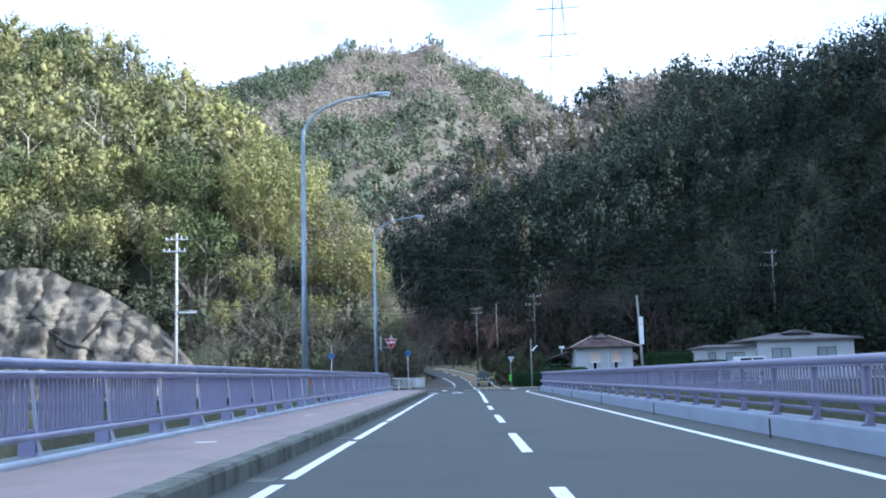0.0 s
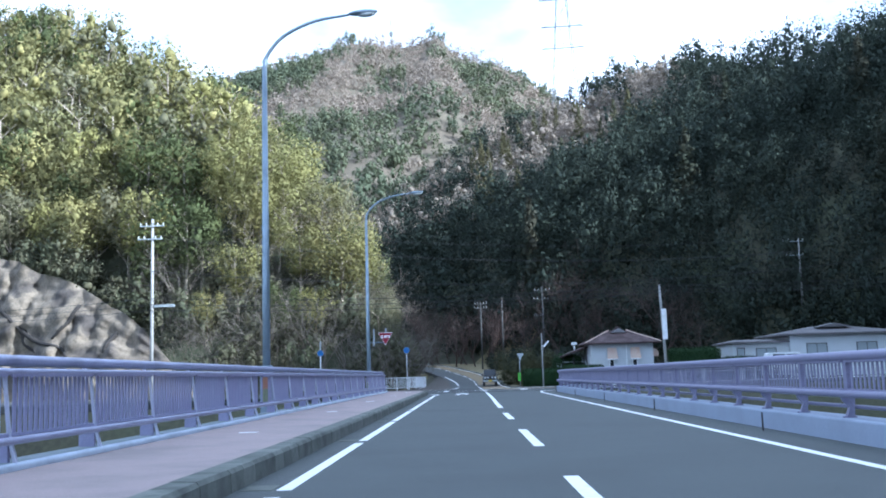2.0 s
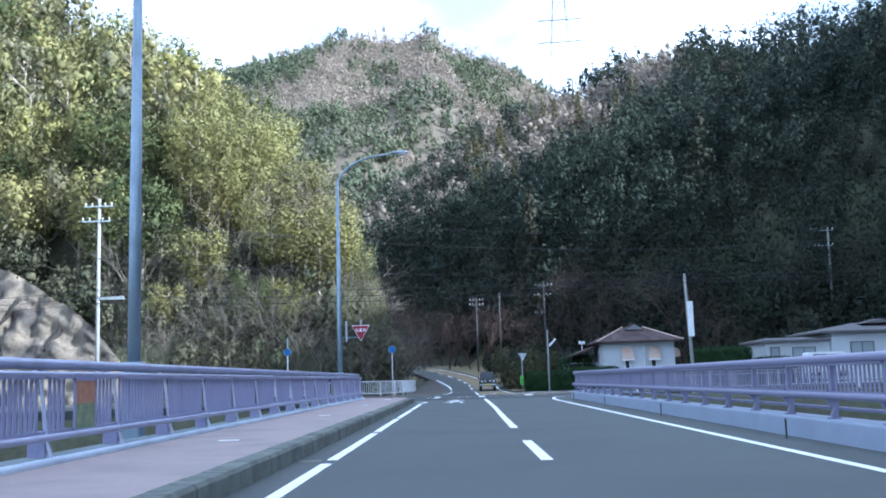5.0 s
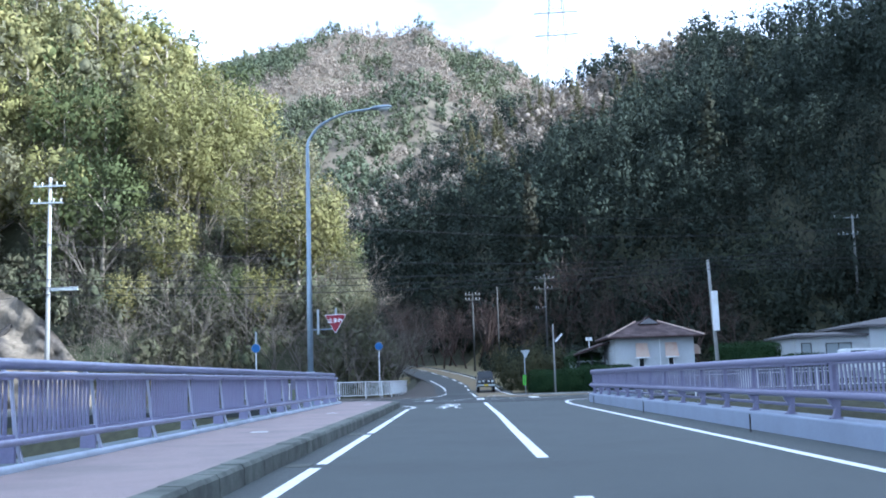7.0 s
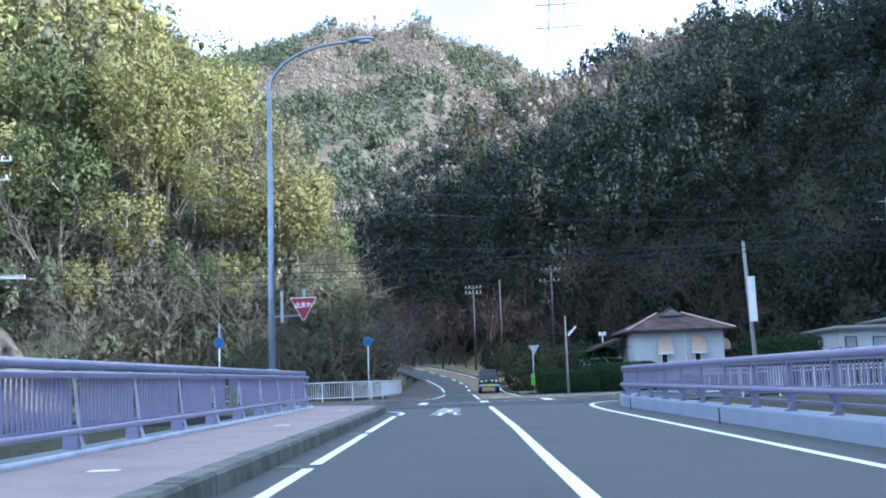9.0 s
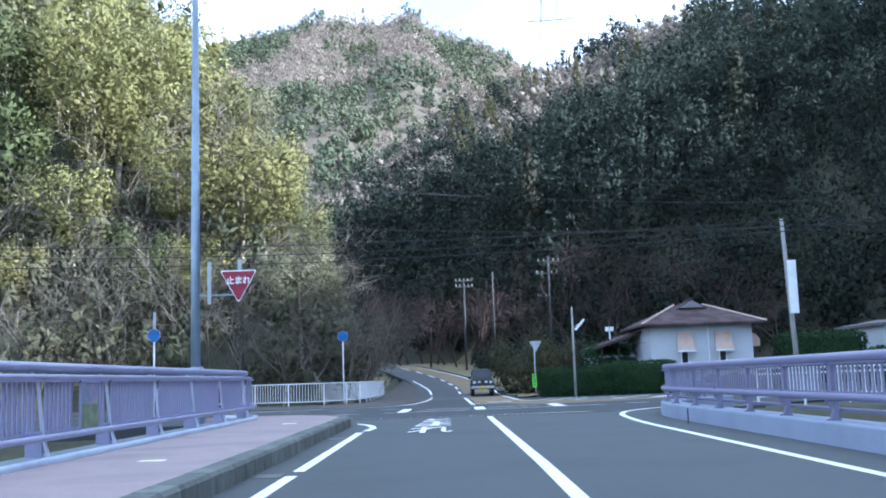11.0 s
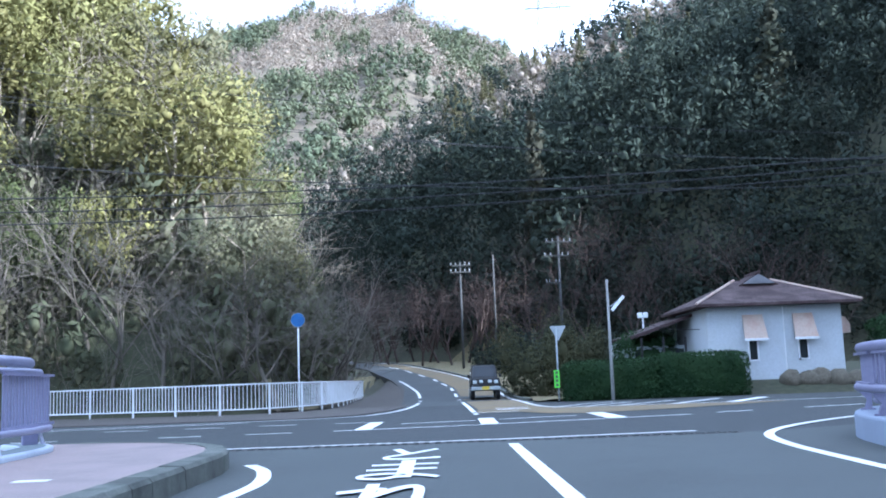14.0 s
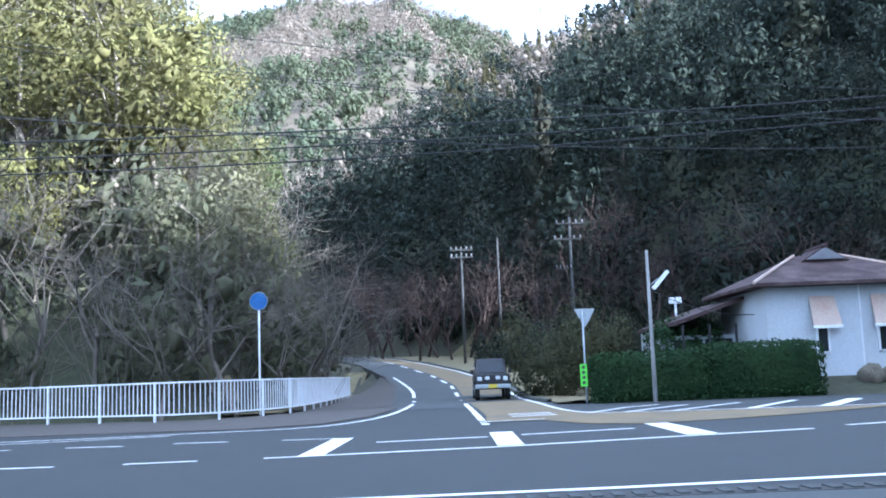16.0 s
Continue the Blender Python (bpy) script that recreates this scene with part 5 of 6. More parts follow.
# ---- hedges and bushes ----
def leafy_block(name, x0, x1, y0, y1, z0, z1, leaves, size, material, label, category, seed, round_=0.35):
    """A clipped hedge: a rounded dark heart and a coat of leaves."""
    r = np.random.RandomState(seed)
    bm = bmesh.new()
    box(bm, x0 + 0.1, x1 - 0.1, y0 + 0.1, y1 - 0.1, z0, z1 - 0.1, round_)
    me = bpy.data.meshes.new("heart")
    bm.to_mesh(me)
    V = [np.array([v.co[:] for v in me.vertices])]
    bmesh.ops.triangulate(bm, faces=bm.faces)
    F = [np.array([[v.index for v in f.verts] for f in bm.faces])]
    bm.free()
    bpy.data.meshes.remove(me)
    n = leaves
    c = np.array([(x0 + x1) / 2, (y0 + y1) / 2, (z0 + z1) / 2])
    hdim = np.array([(x1 - x0) / 2, (y1 - y0) / 2, (z1 - z0) / 2])
    p = r.uniform(-1, 1, (n, 3))
    area = np.array([hdim[1] * hdim[2], hdim[0] * hdim[2], hdim[0] * hdim[1]])
    ax = r.choice(3, n, p=area / area.sum())
    p[np.arange(n), ax] = np.sign(p[np.arange(n), ax])
    q = p * hdim
    inner = np.clip(q, -(hdim - round_), hdim - round_)
    d = q - inner
    l = np.linalg.norm(d, axis=1)[:, None] + 1e-9
    nrm = d / l
    pos = c + inner + nrm * round_ * (1 + 0.25 * r.normal(0, 0.5, (n, 1))) + 0.06 * np.sin(q * 3.1)
    nrm2 = nrm + r.normal(0, 0.6, (n, 3))
    nrm2 /= np.linalg.norm(nrm2, axis=1)[:, None]
    t = np.cross(nrm2, r.normal(0, 1, (n, 3)))
    t /= np.linalg.norm(t, axis=1)[:, None]
    b = np.cross(nrm2, t)
    s = size * r.uniform(0.6, 1.3, (n, 1))
    L = np.stack([pos - t * s, pos + b * s * 0.55, pos + t * s, pos - b * s * 0.55], 1).reshape(-1, 3)
    k = np.arange(n)[:, None] * 4 + len(V[0])
    me = mesh_of(name, np.concatenate([V[0], L]), np.concatenate([F[0], k + [0, 1, 2], k + [0, 2, 3]]), None, material)
    ob = new(name, me)
    tagged(ob, label, category)
    return ob


leafy_block("hedge", 5.2, 9.1, 102.6, 104.1, -0.1, 1.50, 9000, 0.055, M_HEDGE, "clipped dark-green hedge at the roadside", "hedge", 1)
leafy_block("hedge", 8.8, 12.7, 102.7, 104.4, -0.1, 1.72, 9000, 0.055, M_HEDGE, "taller clipped dark-green hedge at the roadside", "hedge", 2)
leafy_block("hedge", 19.0, 23.6, 104.0, 106.5, 0.2, 3.1, 9000, 0.08, M_HEDGE, "tall clipped green hedge between the houses", "hedge", 3, 0.5)
leafy_block("hedge", 23.4, 27.0, 103.0, 104.4, 0.0, 2.1, 5000, 0.08, M_HEDGE, "low dark hedge before the long house", "hedge", 4, 0.5)
leafy_block("bush", 8.6, 11.6, 109.0, 112.0, 0.4, 2.9, 5000, 0.08, M_HEDGE, "rounded dark-green bush behind the hedge", "bush", 6, 1.1)
for k, (bx, by, bs) in enumerate(((4.9, 112.5, 1.0), (7.6, 117.0, 0.85))):
    me = mesh_of("bush", *broad_crown(300 + k, 3.6 * bs, 4.6 * bs, 14, 620, 0.055, ICO0, 0.12, 0.85, 1.5, 0.28), M_BUSH)
    ob = new("bush", me)
    ob.location = (bx, by, float(ground_z(bx, by)) - 0.2)
    tagged(ob, "rounded olive-brown bush beside the side road", "bush")

# leafless trees by the corner and along the side road
BARES = [bare_tree(400 + k, 7.0, 4, 0.95, 0.035, 4) for k in range(3)] + [bare_tree(410 + k, 7.0, 3, 0.8, 0.01, 7) for k in range(3)]
bare_me = [mesh_of("bare_tree", v, f, n, M_TWIG) for v, f, n in BARES]
for k, (tx, ty, ts) in enumerate(((-4.9, 106.6, 0.85), (-6.3, 104.3, 0.95), (-8.8, 103.2, 0.9), (-5.6, 110.5, 1.0), (-5.2, 117.0, 0.9), (-11.5, 105.0, 1.0), (-15.0, 106.2, 1.05), (-19.0, 106.0, 1.0), (-23.5, 105.5, 1.0), (-6.8, 126.0, 1.0),
                                   (-1.5, 160, 0.95), (1.5, 157, 0.9), (4.5, 154, 1.0), (7.0, 151, 0.95), (9.5, 148, 0.9), (12.5, 146, 1.0), (-5.0, 168, 1.0), (3.0, 163, 1.1), (6.5, 158, 1.1), (15.5, 143, 0.9))):
    # side-road trees use the twig colour dimmed for the shaded valley
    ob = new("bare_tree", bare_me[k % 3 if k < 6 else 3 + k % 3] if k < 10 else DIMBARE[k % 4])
    ob.matrix_world = pose(tx, ty, float(ground_z(tx, ty)) - 0.1, 0, 0, k * 77) @ Matrix.Scale(ts, 4)
    tagged(ob, "leafless grey-brown tree with spreading branches", "tree", "leafless trees")

# ---- vehicles ----
def wheel(parent, x, y, z, r=0.33, w=0.19):
    bm = bmesh.new()
    bmesh.ops.create_cone(bm, cap_ends=True, segments=20, radius1=r, radius2=r, depth=w, matrix=pose(x, y, z, 0, 90, 0))
    bmesh.ops.bevel(bm, geom=[e for e in bm.edges if e.is_boundary or len(e.link_faces) == 2 and abs(e.link_faces[0].normal.x - e.link_faces[1].normal.x) > 0.5], offset=0.03, segments=2, affect="EDGES")
    wh = part("wheel", bm, M_RUBBER, parent, smooth=False)
    bm = bmesh.new()
    bmesh.ops.create_cone(bm, cap_ends=True, segments=16, radius1=r * 0.58, radius2=r * 0.5, depth=w + 0.03, matrix=pose(x, y, z, 0, 90, 0))
    part("rim", bm, M_SIGNBACK, wh, "grey steel rim")


car = empty("car", 2.35, 112.0, float(road_rise(112.0)), 0)
tagged(car, "small black boxy off-road car with yellow number plate", "car")
cb = profile(bmesh.new(), [(-0.69, 0.42), (0.69, 0.42), (0.70, 0.95), (0.66, 1.02), (-0.66, 1.02), (-0.70, 0.95)], -1.55, 1.62)
bmesh.ops.bevel(cb, geom=list(cb.edges), offset=0.03, segments=1, affect="EDGES")
part("body", cb, M_BLACK, car)
cab = bmesh.new()
lo_ = [cab.verts.new(p) for p in ((-0.66, -0.62, 1.0), (0.66, -0.62, 1.0), (0.67, 1.58, 1.0), (-0.67, 1.58, 1.0))]
hi_ = [cab.verts.new(p) for p in ((-0.56, -0.18, 1.66), (0.56, -0.18, 1.66), (0.58, 1.50, 1.68), (-0.58, 1.50, 1.68))]
cab.faces.new(hi_)
cab.faces.new(lo_[::-1])
for k in range(4):
    cab.faces.new((lo_[k], lo_[(k + 1) % 4], hi_[(k + 1) % 4], hi_[k]))
bmesh.ops.bevel(cab, geom=list(cab.edges), offset=0.04, segments=2, affect="EDGES")
part("cabin", cab, M_BLACK, car)
gm = bmesh.new()
gm.faces.new([gm.verts.new(p) for p in ((-0.55, -0.575, 1.08), (0.55, -0.575, 1.08), (0.49, -0.245, 1.585), (-0.49, -0.245, 1.585))])
r_ = bmesh.ops.extrude_face_region(gm, geom=list(gm.faces))
bmesh.ops.translate(gm, vec=(0, -0.012, 0.004), verts=[v for v in r_["geom"] if isinstance(v, bmesh.types.BMVert)])
part("windscreen", gm, M_GLASS, car, "dark windscreen")
for sx in (-1, 1):
    for y0_, y1_ in ((-0.2, 0.55), (0.65, 1.42)):
        part("side_window", box(bmesh.new(), min(0.625 * sx, 0.64 * sx), max(0.625 * sx, 0.64 * sx), y0_, y1_, 1.12, 1.52), M_GLASS, car)
    part("headlight", box(bmesh.new(), min(0.42 * sx, 0.60 * sx), max(0.42 * sx, 0.60 * sx), -1.58, -1.54, 0.76, 0.92, 0.02), M_LAMPGLASS, car, "clear headlight")
    part("mirror", box(bmesh.new(), min(0.70 * sx, 0.84 * sx), max(0.70 * sx, 0.84 * sx), -0.55, -0.47, 1.05, 1.22, 0.02), M_BLACK, car)
    for wy in (-0.98, 1.02):
        wheel(car, 0.61 * sx, wy, 0.33)
    part("fender", profile(bmesh.new(), [(0.66 * sx, 0.62), (0.755 * sx, 0.62), (0.755 * sx, 0.72), (0.66 * sx, 0.80)], -1.42, -0.55), M_BLACK, car)
    part("fog_lamp", box(bmesh.new(), min(0.12 * sx, 0.30 * sx), max(0.12 * sx, 0.30 * sx), -1.70, -1.64, 0.80, 0.93, 0.02), M_LAMPGLASS, car)
part("bumper", box(bmesh.new(), -0.70, 0.70, -1.68, -1.54, 0.45, 0.62, 0.03), M_SIGNBACK, car, "grey front bumper")
part("grille", box(bmesh.new(), -0.38, 0.38, -1.575, -1.545, 0.70, 0.90), M_DARKMETAL, car)
part("number_plate", box(bmesh.new(), -0.17, 0.17, -1.70, -1.685, 0.47, 0.63), M_PLATEYEL, car, "plain yellow number plate")

def parked_van(x, y, z, tall, paint, label):
    """A small one-box van seen from its side."""
    van = empty("van", x, y, z, 0)
    tagged(van, label, "van")
    vb = profile(bmesh.new(), [(-1.6, 0.35), (1.6, 0.35), (1.62, 0.95), (1.30, tall - 0.05), (1.15, tall), (-1.45, tall), (-1.60, tall - 0.1), (-1.64, 0.9)], -0.7, 0.7)
    bmesh.ops.bevel(vb, geom=list(vb.edges), offset=0.04, segments=2, affect="EDGES")
    part("body", vb, paint, van)
    for x0_, x1_ in ((-1.2, -0.1), (0.05, 1.1)):
        part("side_window", box(bmesh.new(), x0_, x1_, -0.72, -0.69, 0.98, tall - 0.16), M_GLASS, van)
    for wx in (-1.05, 1.05):
        bm = bmesh.new()
        bmesh.ops.create_cone(bm, cap_ends=True, segments=16, radius1=0.3, radius2=0.3, depth=0.18, matrix=pose(wx, -0.62, 0.3, 90, 0, 0))
        wh = part("wheel", bm, M_RUBBER, van)
        bm = bmesh.new()
        bmesh.ops.create_cone(bm, cap_ends=True, segments=12, radius1=0.18, radius2=0.15, depth=0.05, matrix=pose(wx, -0.72, 0.3, 90, 0, 0))
        part("rim", bm, M_SIGNBACK, wh)
    part("headlight", box(bmesh.new(), 1.58, 1.66, -0.62, -0.42, 0.72, 0.9, 0.02), M_LAMPGLASS, van)


parked_van(10.6, 110.2, 0.75, 1.50, M_SIGNBACK, "grey van parked under the carport beside the house")
parked_van(28.9, 102.6, 0.45, 1.95, M_WHITEPAINT, "white van parked before the long white house")

# ---- steel tower on the far ridge ----
M_PYLON = mat("dull_pylon_steel", (0.17, 0.18, 0.19), 0.6, metal=0.3, var=0.1, bump=0.0)


def lattice(x, y, z, h, w, label, arms):
    tw = empty("pylon", x, y, z)
    tagged(tw, label, "pylon")
    legs = []
    for sx, sy in ((-1, -1), (1, -1), (1, 1), (-1, 1)):
        a, b = (sx * w, sy * w, -6), (sx * w * 0.12, sy * w * 0.12, h)
        legs.append((Vector(a), Vector(b)))
        part("leg", tube(bmesh.new(), [a, b], 0.16, 4), M_PYLON, tw)
    n = 9
    for k in range(n):
        t0, t1 = k / n, (k + 1) / n
        for q in range(4):
            p0, p1 = legs[q][0].lerp(legs[q][1], t0), legs[(q + 1) % 4][0].lerp(legs[(q + 1) % 4][1], t1)
            p2, p3 = legs[(q + 1) % 4][0].lerp(legs[(q + 1) % 4][1], t0), legs[q][0].lerp(legs[q][1], t1)
            part("brace", tube(bmesh.new(), [p0, p1], 0.08, 4), M_PYLON, tw)
            part("brace", tube(bmesh.new(), [p2, p3], 0.08, 4), M_PYLON, tw)
    for az, half in arms:
        ab = bmesh.new()
        tube(ab, [(-half, 0, az), (half, 0, az + 0.6)], 0.26, 4)
        tube(ab, [(-half, 0, az), (0, 0, az + 2.2)], 0.10, 4)
        tube(ab, [(half, 0, az + 0.6), (0, 0, az + 2.2)], 0.10, 4)
        part("crossarm", ab, M_PYLON, tw)
    return tw


lattice(45.5, 420.0, 118.0, 62.0, 5.5, "tall grey lattice power pylon on the ridge", [(14.5 + 5, 9.0), (24.0 + 5, 9.0), (36.0 + 5, 9.5), (46.0 + 5, 9.0)])
mast = empty("radio_mast", -33.2, 506.0, 166.0)
tagged(mast, "thin radio mast on the mountain top", "mast")
part("pole", tube(bmesh.new(), [(0, 0, -6), (0, 0, 19)], 0.22, 5), M_PYLON, mast)
part("dish", box(bmesh.new(), -0.9, 0.9, -0.3, 0.3, 10, 12.5, 0.1), M_PYLON, mast)

# ---- junction markings ----
for pts, w in (([(-2.2, 84.75), (1.1, 85.3), (6.2, 86.75)], 0.16), ([(-0.8, 87.35), (1.05, 87.7)], 0.16), ([(1.65, 87.95), (3.7, 88.6)], 0.16),
               ([(-6.0, 84.6), (-5.05, 84.58)], 0.15), ([(-4.1, 84.6), (-3.1, 84.7)], 0.15), ([(-9.2, 84.6), (-8.2, 84.6)], 0.15),
               ([(-4.6, 89.1), (-3.6, 89.02)], 0.15), ([(-6.5, 88.95), (-5.45, 88.85)], 0.15), ([(-8.6, 88.9), (-7.5, 88.9)], 0.15), ([(-2.6, 88.9), (-1.6, 88.8)], 0.12),
               ([(7.0, 87.35), (8.0, 87.75)], 0.16), ([(9.6, 88.5), (11.4, 89.2)], 0.16),
               ([(-6, 79.75), (-0.4, 79.62), (1.9, 79.74), (4.6, 80.02)], 0.16)):
    line_mark("road_marking", pts, w, -0.004)
for quad in ([(-1.75, 84.85), (-1.38, 84.9), (-1.30, 88.8), (-1.66, 88.8)], [(1.1, 85.5), (1.5, 85.6), (1.56, 89.0), (1.14, 88.95)], [(4.1, 86.35), (4.62, 86.5), (4.62, 90.3), (4.16, 90.25)]):
    ob = obj("road_marking", [(x, y, -0.003) for x, y in quad], [(0, 1, 2, 3)], M_WHITE)
    tagged(ob, "short thick white junction mark on dark asphalt", "road marking", kind="structure")
line_mark("road_marking", spline([(-30, 91.2), (-12, 91.6), (-7.2, 91.9), (-5.0, 92.5), (-3.3, 92.9), (-2.1, 94.3), (-1.3, 98.0), (-0.92, 104), (-0.82, 111.0), (-1.05, 118), (-1.75, 125), (-2.6, 132)], 5), 0.15, 0.004, zf=road_rise)
line_mark("road_marking", spline([(-12, 90.6), (-8, 91.1), (-5.4, 91.9)], 4), 0.12, -0.004)
for y0_, y1_ in ((91.5, 92.2), (92.6, 93.0), (93.5, 107.5), (110, 112), (114, 116.5), (119, 121.5), (124, 127), (130, 133), (137, 141), (145, 150), (155, 160)):
    line_mark("road_marking", [(float(far_road_x(v)), v) for v in np.linspace(y0_, y1_, 5)], 0.16, 0.006, zf=road_rise)
line_mark("road_marking", spline([(30, 98.0), (16, 95.2), (10.8, 94.5), (7.3, 94.75), (5.2, 95.05), (4.15, 95.6), (3.68, 97.2), (3.58, 101), (3.6, 105.5), (3.4, 115), (2.75, 125), (1.0, 140), (-2.6, 160), (-5.2, 170), (-13.5, 190)], 5), 0.15, 0.012, zf=road_rise)
for pts, w in (([(3.9, 95.5), (5.36, 98.2), (6.48, 99.4)], 0.16), ([(4.75, 95.2), (5.95, 97.0), (7.08, 98.6)], 0.17), ([(5.9, 95.0), (8.58, 98.7)], 0.18), ([(7.7, 94.8), (10.31, 99.1)], 0.24), ([(9.5, 94.6), (11.8, 98.6)], 0.42)):
    line_mark("road_marking", pts, w, 0.009)
line_mark("road_marking", [(1.3, 92.85), (2.6, 93.25)], 0.16, 0.009)
for k in range(3):
    line_mark("road_marking", [(2.0, 95.0 + 0.8 * k), (3.1, 95.2 + 0.8 * k)], 0.22, 0.009)

# ochre coating on the right half of the side road
oy = list(np.arange(96.0, 172, 2.0))
ov = []
for v in oy:
    cx_ = float(far_road_x(v))
    right = float(np.interp(v, [96, 97.5, 101, 106, 108], [3.95, 3.62, 3.52, 3.6, 3.72])) if v < 108 else cx_ + 2.55
    for q in range(6):
        ov.append((cx_ + 0.22 + (right - cx_ - 0.22) * q / 5, v, 0.002 + float(road_rise(v))))
of = [(6 * k + q, 6 * k + q + 1, 6 * k + 7 + q, 6 * k + 6 + q) for k in range(len(oy) - 1) for q in range(5)]
och = obj("road_coating", ov, of, M_YELLOW)
tagged(och, "worn ochre anti-slip coating on the side road lane", "road coating", kind="structure")

apron = [(1.25, 92.75), (2.5, 92.8), (3.25, 90.6), (4.2, 89.9), (5.4, 90.3), (7.4, 91.3), (9.1, 92.5), (11.5, 94.3), (9.2, 94.45), (7.3, 94.75), (5.3, 95.05), (4.2, 95.5), (3.95, 96.0), (1.42, 96.0)]
tagged(obj("road_coating", [(x, y, 0.002) for x, y in apron], [tuple(range(len(apron)))], M_YELLOW), "worn ochre coating along the mouth of the side road", "road coating", kind="structure")

# kerb along the far road, verges
line_k = spline([(3.95, 105.5), (3.55, 115), (2.9, 125), (1.2, 140), (-2.4, 160), (-5.0, 170)], 6)
kb = bmesh.new()
prev = None
for x, y in line_k:
    zz = float(road_rise(y))
    cur = [kb.verts.new((x + dx, y, zz + z)) for dx, z in ((0, -0.2), (0, 0.12), (0.16, 0.12), (0.16, -0.2))]
    if prev:
        for q in range(4):
            kb.faces.new((prev[q], prev[(q + 1) % 4], cur[(q + 1) % 4], cur[q]))
    prev = cur
tagged(part("kerb", kb, M_CONC), "low grey concrete kerb along the side road", "kerb", kind="structure")


def verge(name, left, right, y0, y1, material, label, lift=0.05):
    v, f = [], []
    yy = np.arange(y0, y1, 1.5)
    for y in yy:
        for q in range(7):
            x = left(y) + (right(y) - left(y)) * q / 6
            v.append((x, y, max(float(road_rise(y)) - 0.02, float(ground_z(x, y))) + lift + 0.06 * math.sin(x * 2.1 + y) * (0 < q < 6)))
    for k in range(len(yy) - 1):
        for q in range(6):
            f.append((7 * k + q, 7 * k + q + 1, 7 * k + 8 + q, 7 * k + 7 + q))
    tagged(obj(name, v, f, material, True), label, "verge", kind="structure")


verge("verge", lambda y: float(far_road_x(y)) + 3.0, lambda y: float(far_road_x(y)) + 3.0 + min(12, 1.5 + 0.35 * (y - 104)), 104, 172, M_GRASS, "strip of dead grass beside the climbing road")
dv, df = [], []
for k, y in enumerate(np.arange(106, 137, 1.5)):
    x1 = float(far_road_x(y)) - 2.75
    for q in range(5):
        dv.append((-5.2 + (x1 + 5.2) * q / 4, y, 0.02 + (float(road_rise(y)) + 0.01) * (q / 4) ** 1.5 * (1 if y < 130 else 1)))
    if k:
        df += [(5 * (k - 1) + q, 5 * (k - 1) + q + 1, 5 * k + q + 1, 5 * k + q) for q in range(4)]
tagged(obj("verge", dv, df, M_DIRT, True), "dark dirty verge sloping from the road to the fence", "verge", kind="structure")
gv, gf = [], []
for k, y in enumerate(np.arange(104, 150, 1.5)):
    for q in range(4):
        x = -7.2 + 2.1 * q / 3
        gv.append((x, y, max(0.03, float(ground_z(x, y)) + 0.03)))
    if k:
        gf += [(4 * (k - 1) + q, 4 * (k - 1) + q + 1, 4 * k + q + 1, 4 * k + q) for q in range(3)]
tagged(obj("verge", gv, gf, M_GRASS, True), "strip of dead grass behind the white fence", "verge", kind="structure")
dirt = part("verge", slab(bmesh.new(), [(-40, 98.5), (-40, 95.5), (-17, 94.4), (-8, 93.9), (-4.2, 93.6), (-2.6, 94.9), (-1.7, 98.2), (-1.35, 103), (-1.25, 106.5), (-4.6, 106.5), (-4.4, 104.5), (-5.8, 101.5), (-7.2, 100.4), (-15.5, 103.2), (-24, 103.4)], -0.3, 0.012), M_DIRT)
tagged(dirt, "dark dirty asphalt verge before the white fence", "verge", kind="structure")


# ---- letters painted on the road ----
def stroke(name, pts, w, parent):
    bm = bmesh.new()
    z = 0.005 + 0.0025 * len(parent.children)
    p = [Vector((x, y, 0)) for x, y in pts]
    rows_ = []
    for i, q in enumerate(p):
        d = (p[min(i + 1, len(p) - 1)] - p[max(i - 1, 0)])
        d = Vector((d.x * 3.0, d.y, 0)).normalized()
        s = Vector((-d.y * w, d.x * w * 3.0, 0)) / 2
        rows_.append((bm.verts.new((q.x + s.x, q.y + s.y, z)), bm.verts.new((q.x - s.x, q.y - s.y, z))))
    for a, b in zip(rows_, rows_[1:]):
        bm.faces.new((a[0], a[1], b[1], b[0]))
    part(name, bm, M_WHITE, parent)


word = empty("road_lettering", -0.08, 5.6, 0)
word.scale = (1.0, 0.92, 1.0)
tagged(word, "white stop lettering painted large on the asphalt", "road lettering")
# to
stroke("stroke", [(-0.42, 78.6), (-0.22, 77.5)], 0.130, word)
stroke("stroke", spline([(0.20, 78.35), (-0.20, 77.45), (-0.48, 76.95), (-0.45, 76.55), (-0.15, 76.45), (0.24, 76.6)], 5), 0.091, word)
# ma
stroke("stroke", [(-0.60, 75.45), (0.22, 75.5)], 0.078, word)
stroke("stroke", [(-0.62, 74.7), (0.20, 74.75)], 0.078, word)
stroke("stroke", [(-0.16, 76.1), (-0.16, 73.6)], 0.182, word)
stroke("stroke", spline([(-0.16, 74.0), (-0.35, 73.5), (-0.60, 73.6), (-0.60, 73.95), (-0.30, 74.1), (0.02, 73.85), (0.22, 73.55)], 5), 0.078, word)
# re
stroke("stroke", [(-0.42, 72.9), (-0.42, 70.1)], 0.130, word)
stroke("stroke", spline([(-0.72, 72.1), (-0.30, 72.3), (-0.45, 71.3), (-0.74, 70.5)], 5), 0.091, word)
stroke("stroke", spline([(-0.40, 71.6), (-0.12, 72.4), (0.04, 72.3), (0.03, 70.7), (0.10, 70.25), (0.22, 70.5)], 5), 0.104, word)

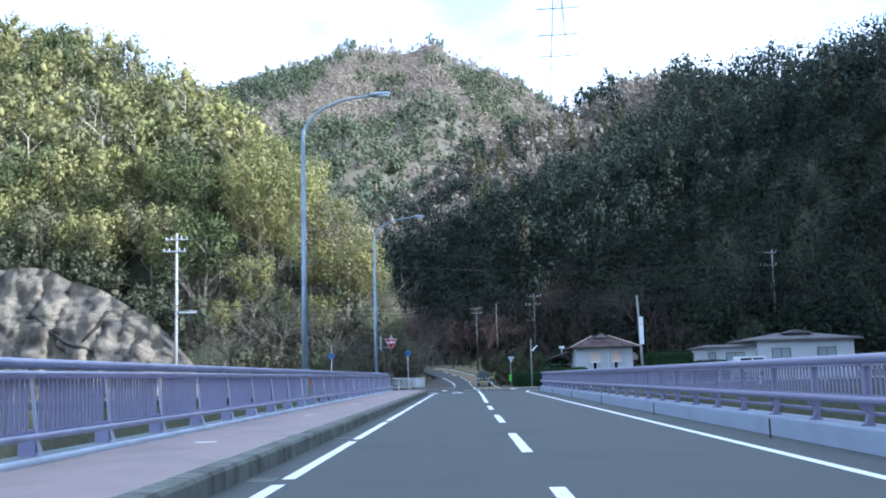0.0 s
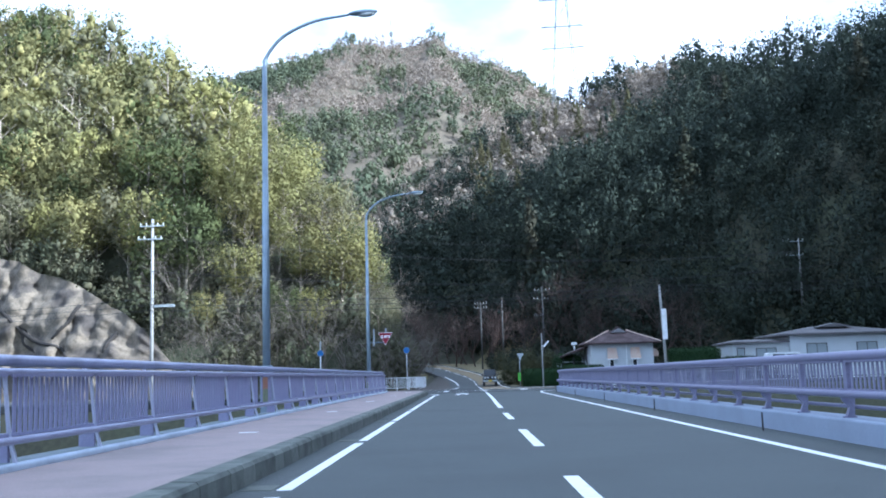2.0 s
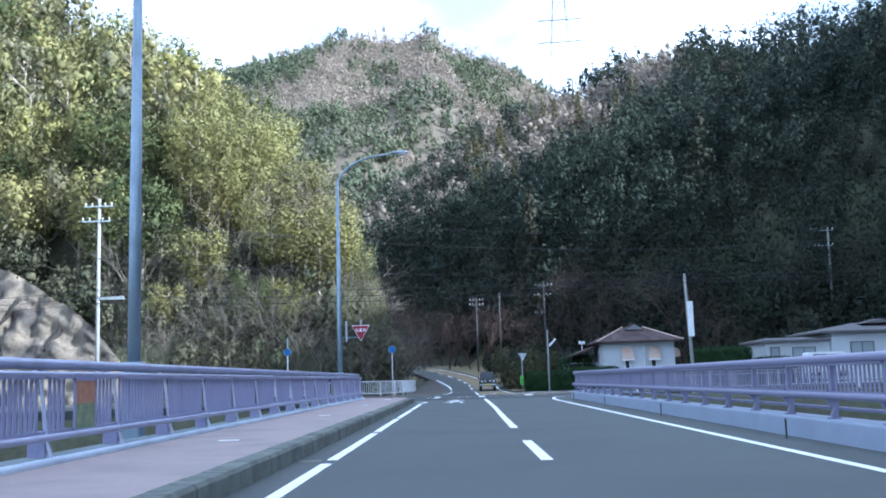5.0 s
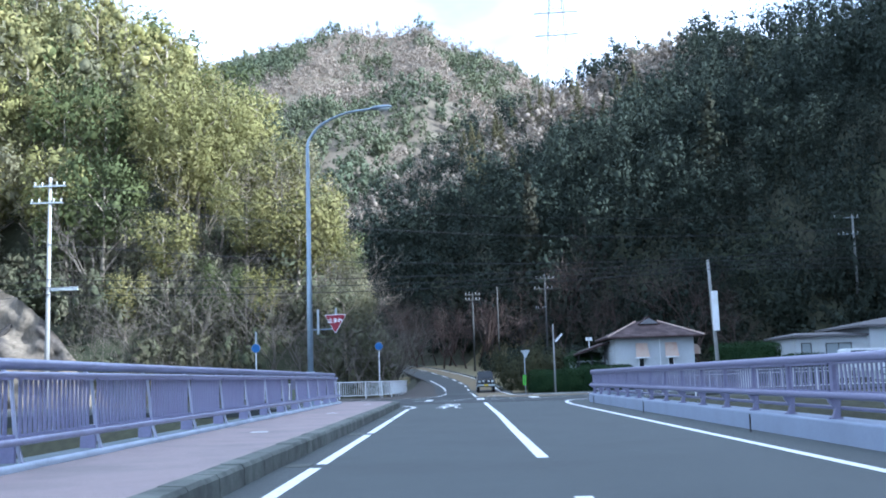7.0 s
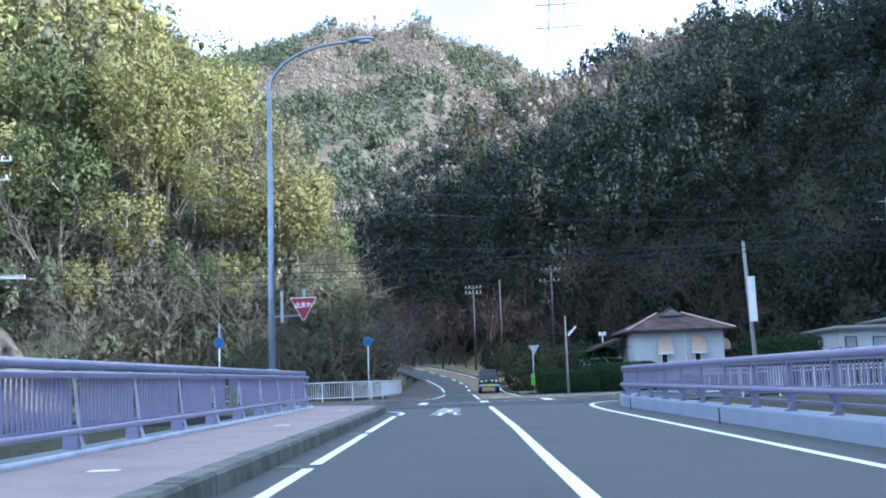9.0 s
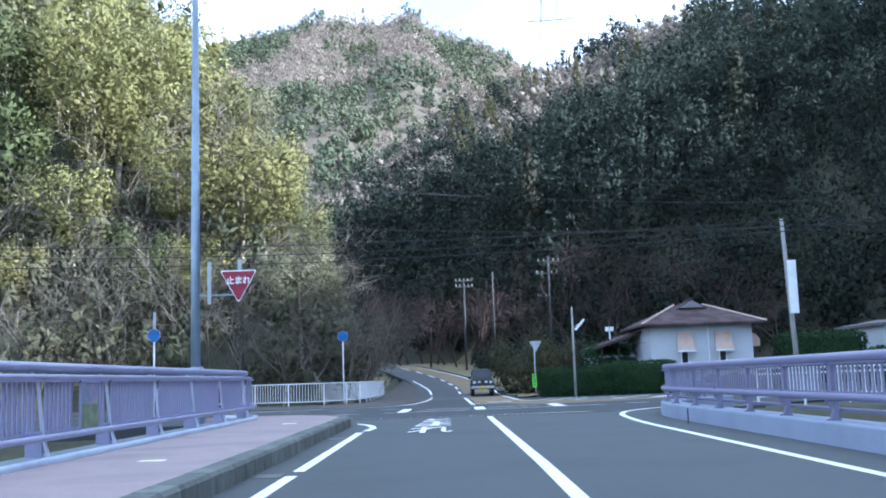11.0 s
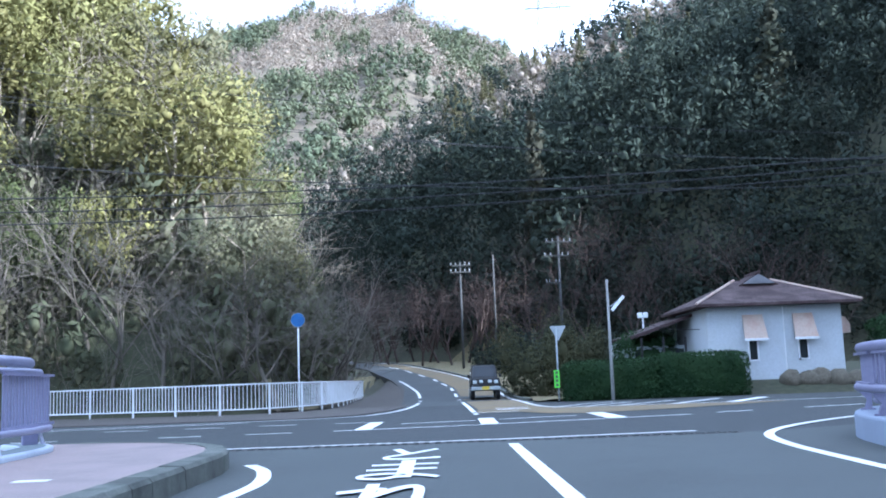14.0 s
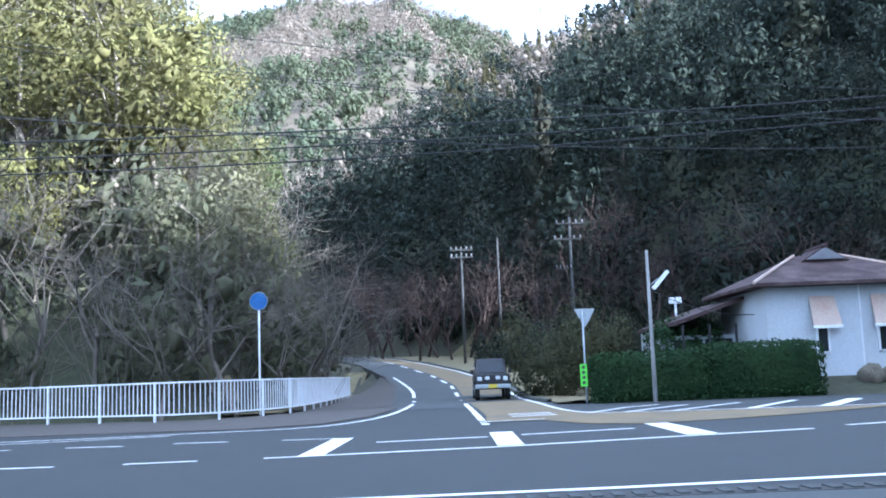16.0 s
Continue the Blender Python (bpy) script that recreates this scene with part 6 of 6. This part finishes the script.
# ---- pieces: kerb stones, joint, walkway marks ----
kerb = empty("kerb", 0, 0, 0)
tagged(kerb, "weathered grey concrete kerb stones along the walkway", "kerb", kind="structure")
kb = profile(bmesh.new(), [(-0.30, -0.3), (0.0, -0.3), (-0.02, 0.195), (-0.055, 0.238), (-0.30, 0.246)], 0.006, 0.594)
kerb_me = mesh_from(kb, "kerb_stone", M_CONC)
K_PATH = [(-2.44, 4.0), (-2.44, 74.2)] + spline([(-2.44, 74.4), (-2.56, 75.6), (-2.92, 76.75), (-3.65, 77.8), (-4.7, 78.5), (-6.4, 78.9)], 6)
kcum = path_len(K_PATH)
for k in range(int(kcum[-1] / 0.6)):
    x, y, a = along(K_PATH, kcum, k * 0.6)
    shared_part("kerb_stone", kerb_me, kerb, pose(x + random.uniform(-0.004, 0.004), y, random.uniform(-0.004, 0.004), 0, 0, a))

joint = empty("expansion_joint", 0, 0, 0)
tagged(joint, "dark steel comb expansion joint across the bridge end", "expansion joint", kind="structure")
part("plate", box(bmesh.new(), -6.2, 5.1, 78.98, 79.42, -0.1, 0.004), M_JOINT, joint)
tb = bmesh.new()
box(tb, -0.045, 0.045, -0.12, 0.12, 0.0, 0.014)
tooth_me = mesh_from(tb, "tooth", M_DECK)
for k in range(62):
    shared_part("tooth", tooth_me, joint, pose(-6.0 + 0.18 * k, 79.16, 0.003))

for k, (mx, my) in enumerate(((-3.92, 17.8), (-3.95, 29.05), (-3.86, 39.5), (-3.82, 50.8), (-3.72, 61.4), (-3.6, 71.9))):
    wm = part("walkway_mark", box(bmesh.new(), mx - 0.16, mx + 0.16, my - 0.09, my + 0.09, 0.235, 0.2395), M_WHITE)
    tagged(wm, "small worn white mark on the reddish walkway", "road marking", kind="structure")
for k in range(9):
    gy_ = 6.0 + 7.9 * k
    gt = part("drain_cover", box(bmesh.new(), -2.40, -2.06, gy_ - 0.25, gy_ + 0.25, -0.05, 0.006), M_CONC)
    tagged(gt, "small pale concrete drain cover in the gutter", "drain", kind="structure")
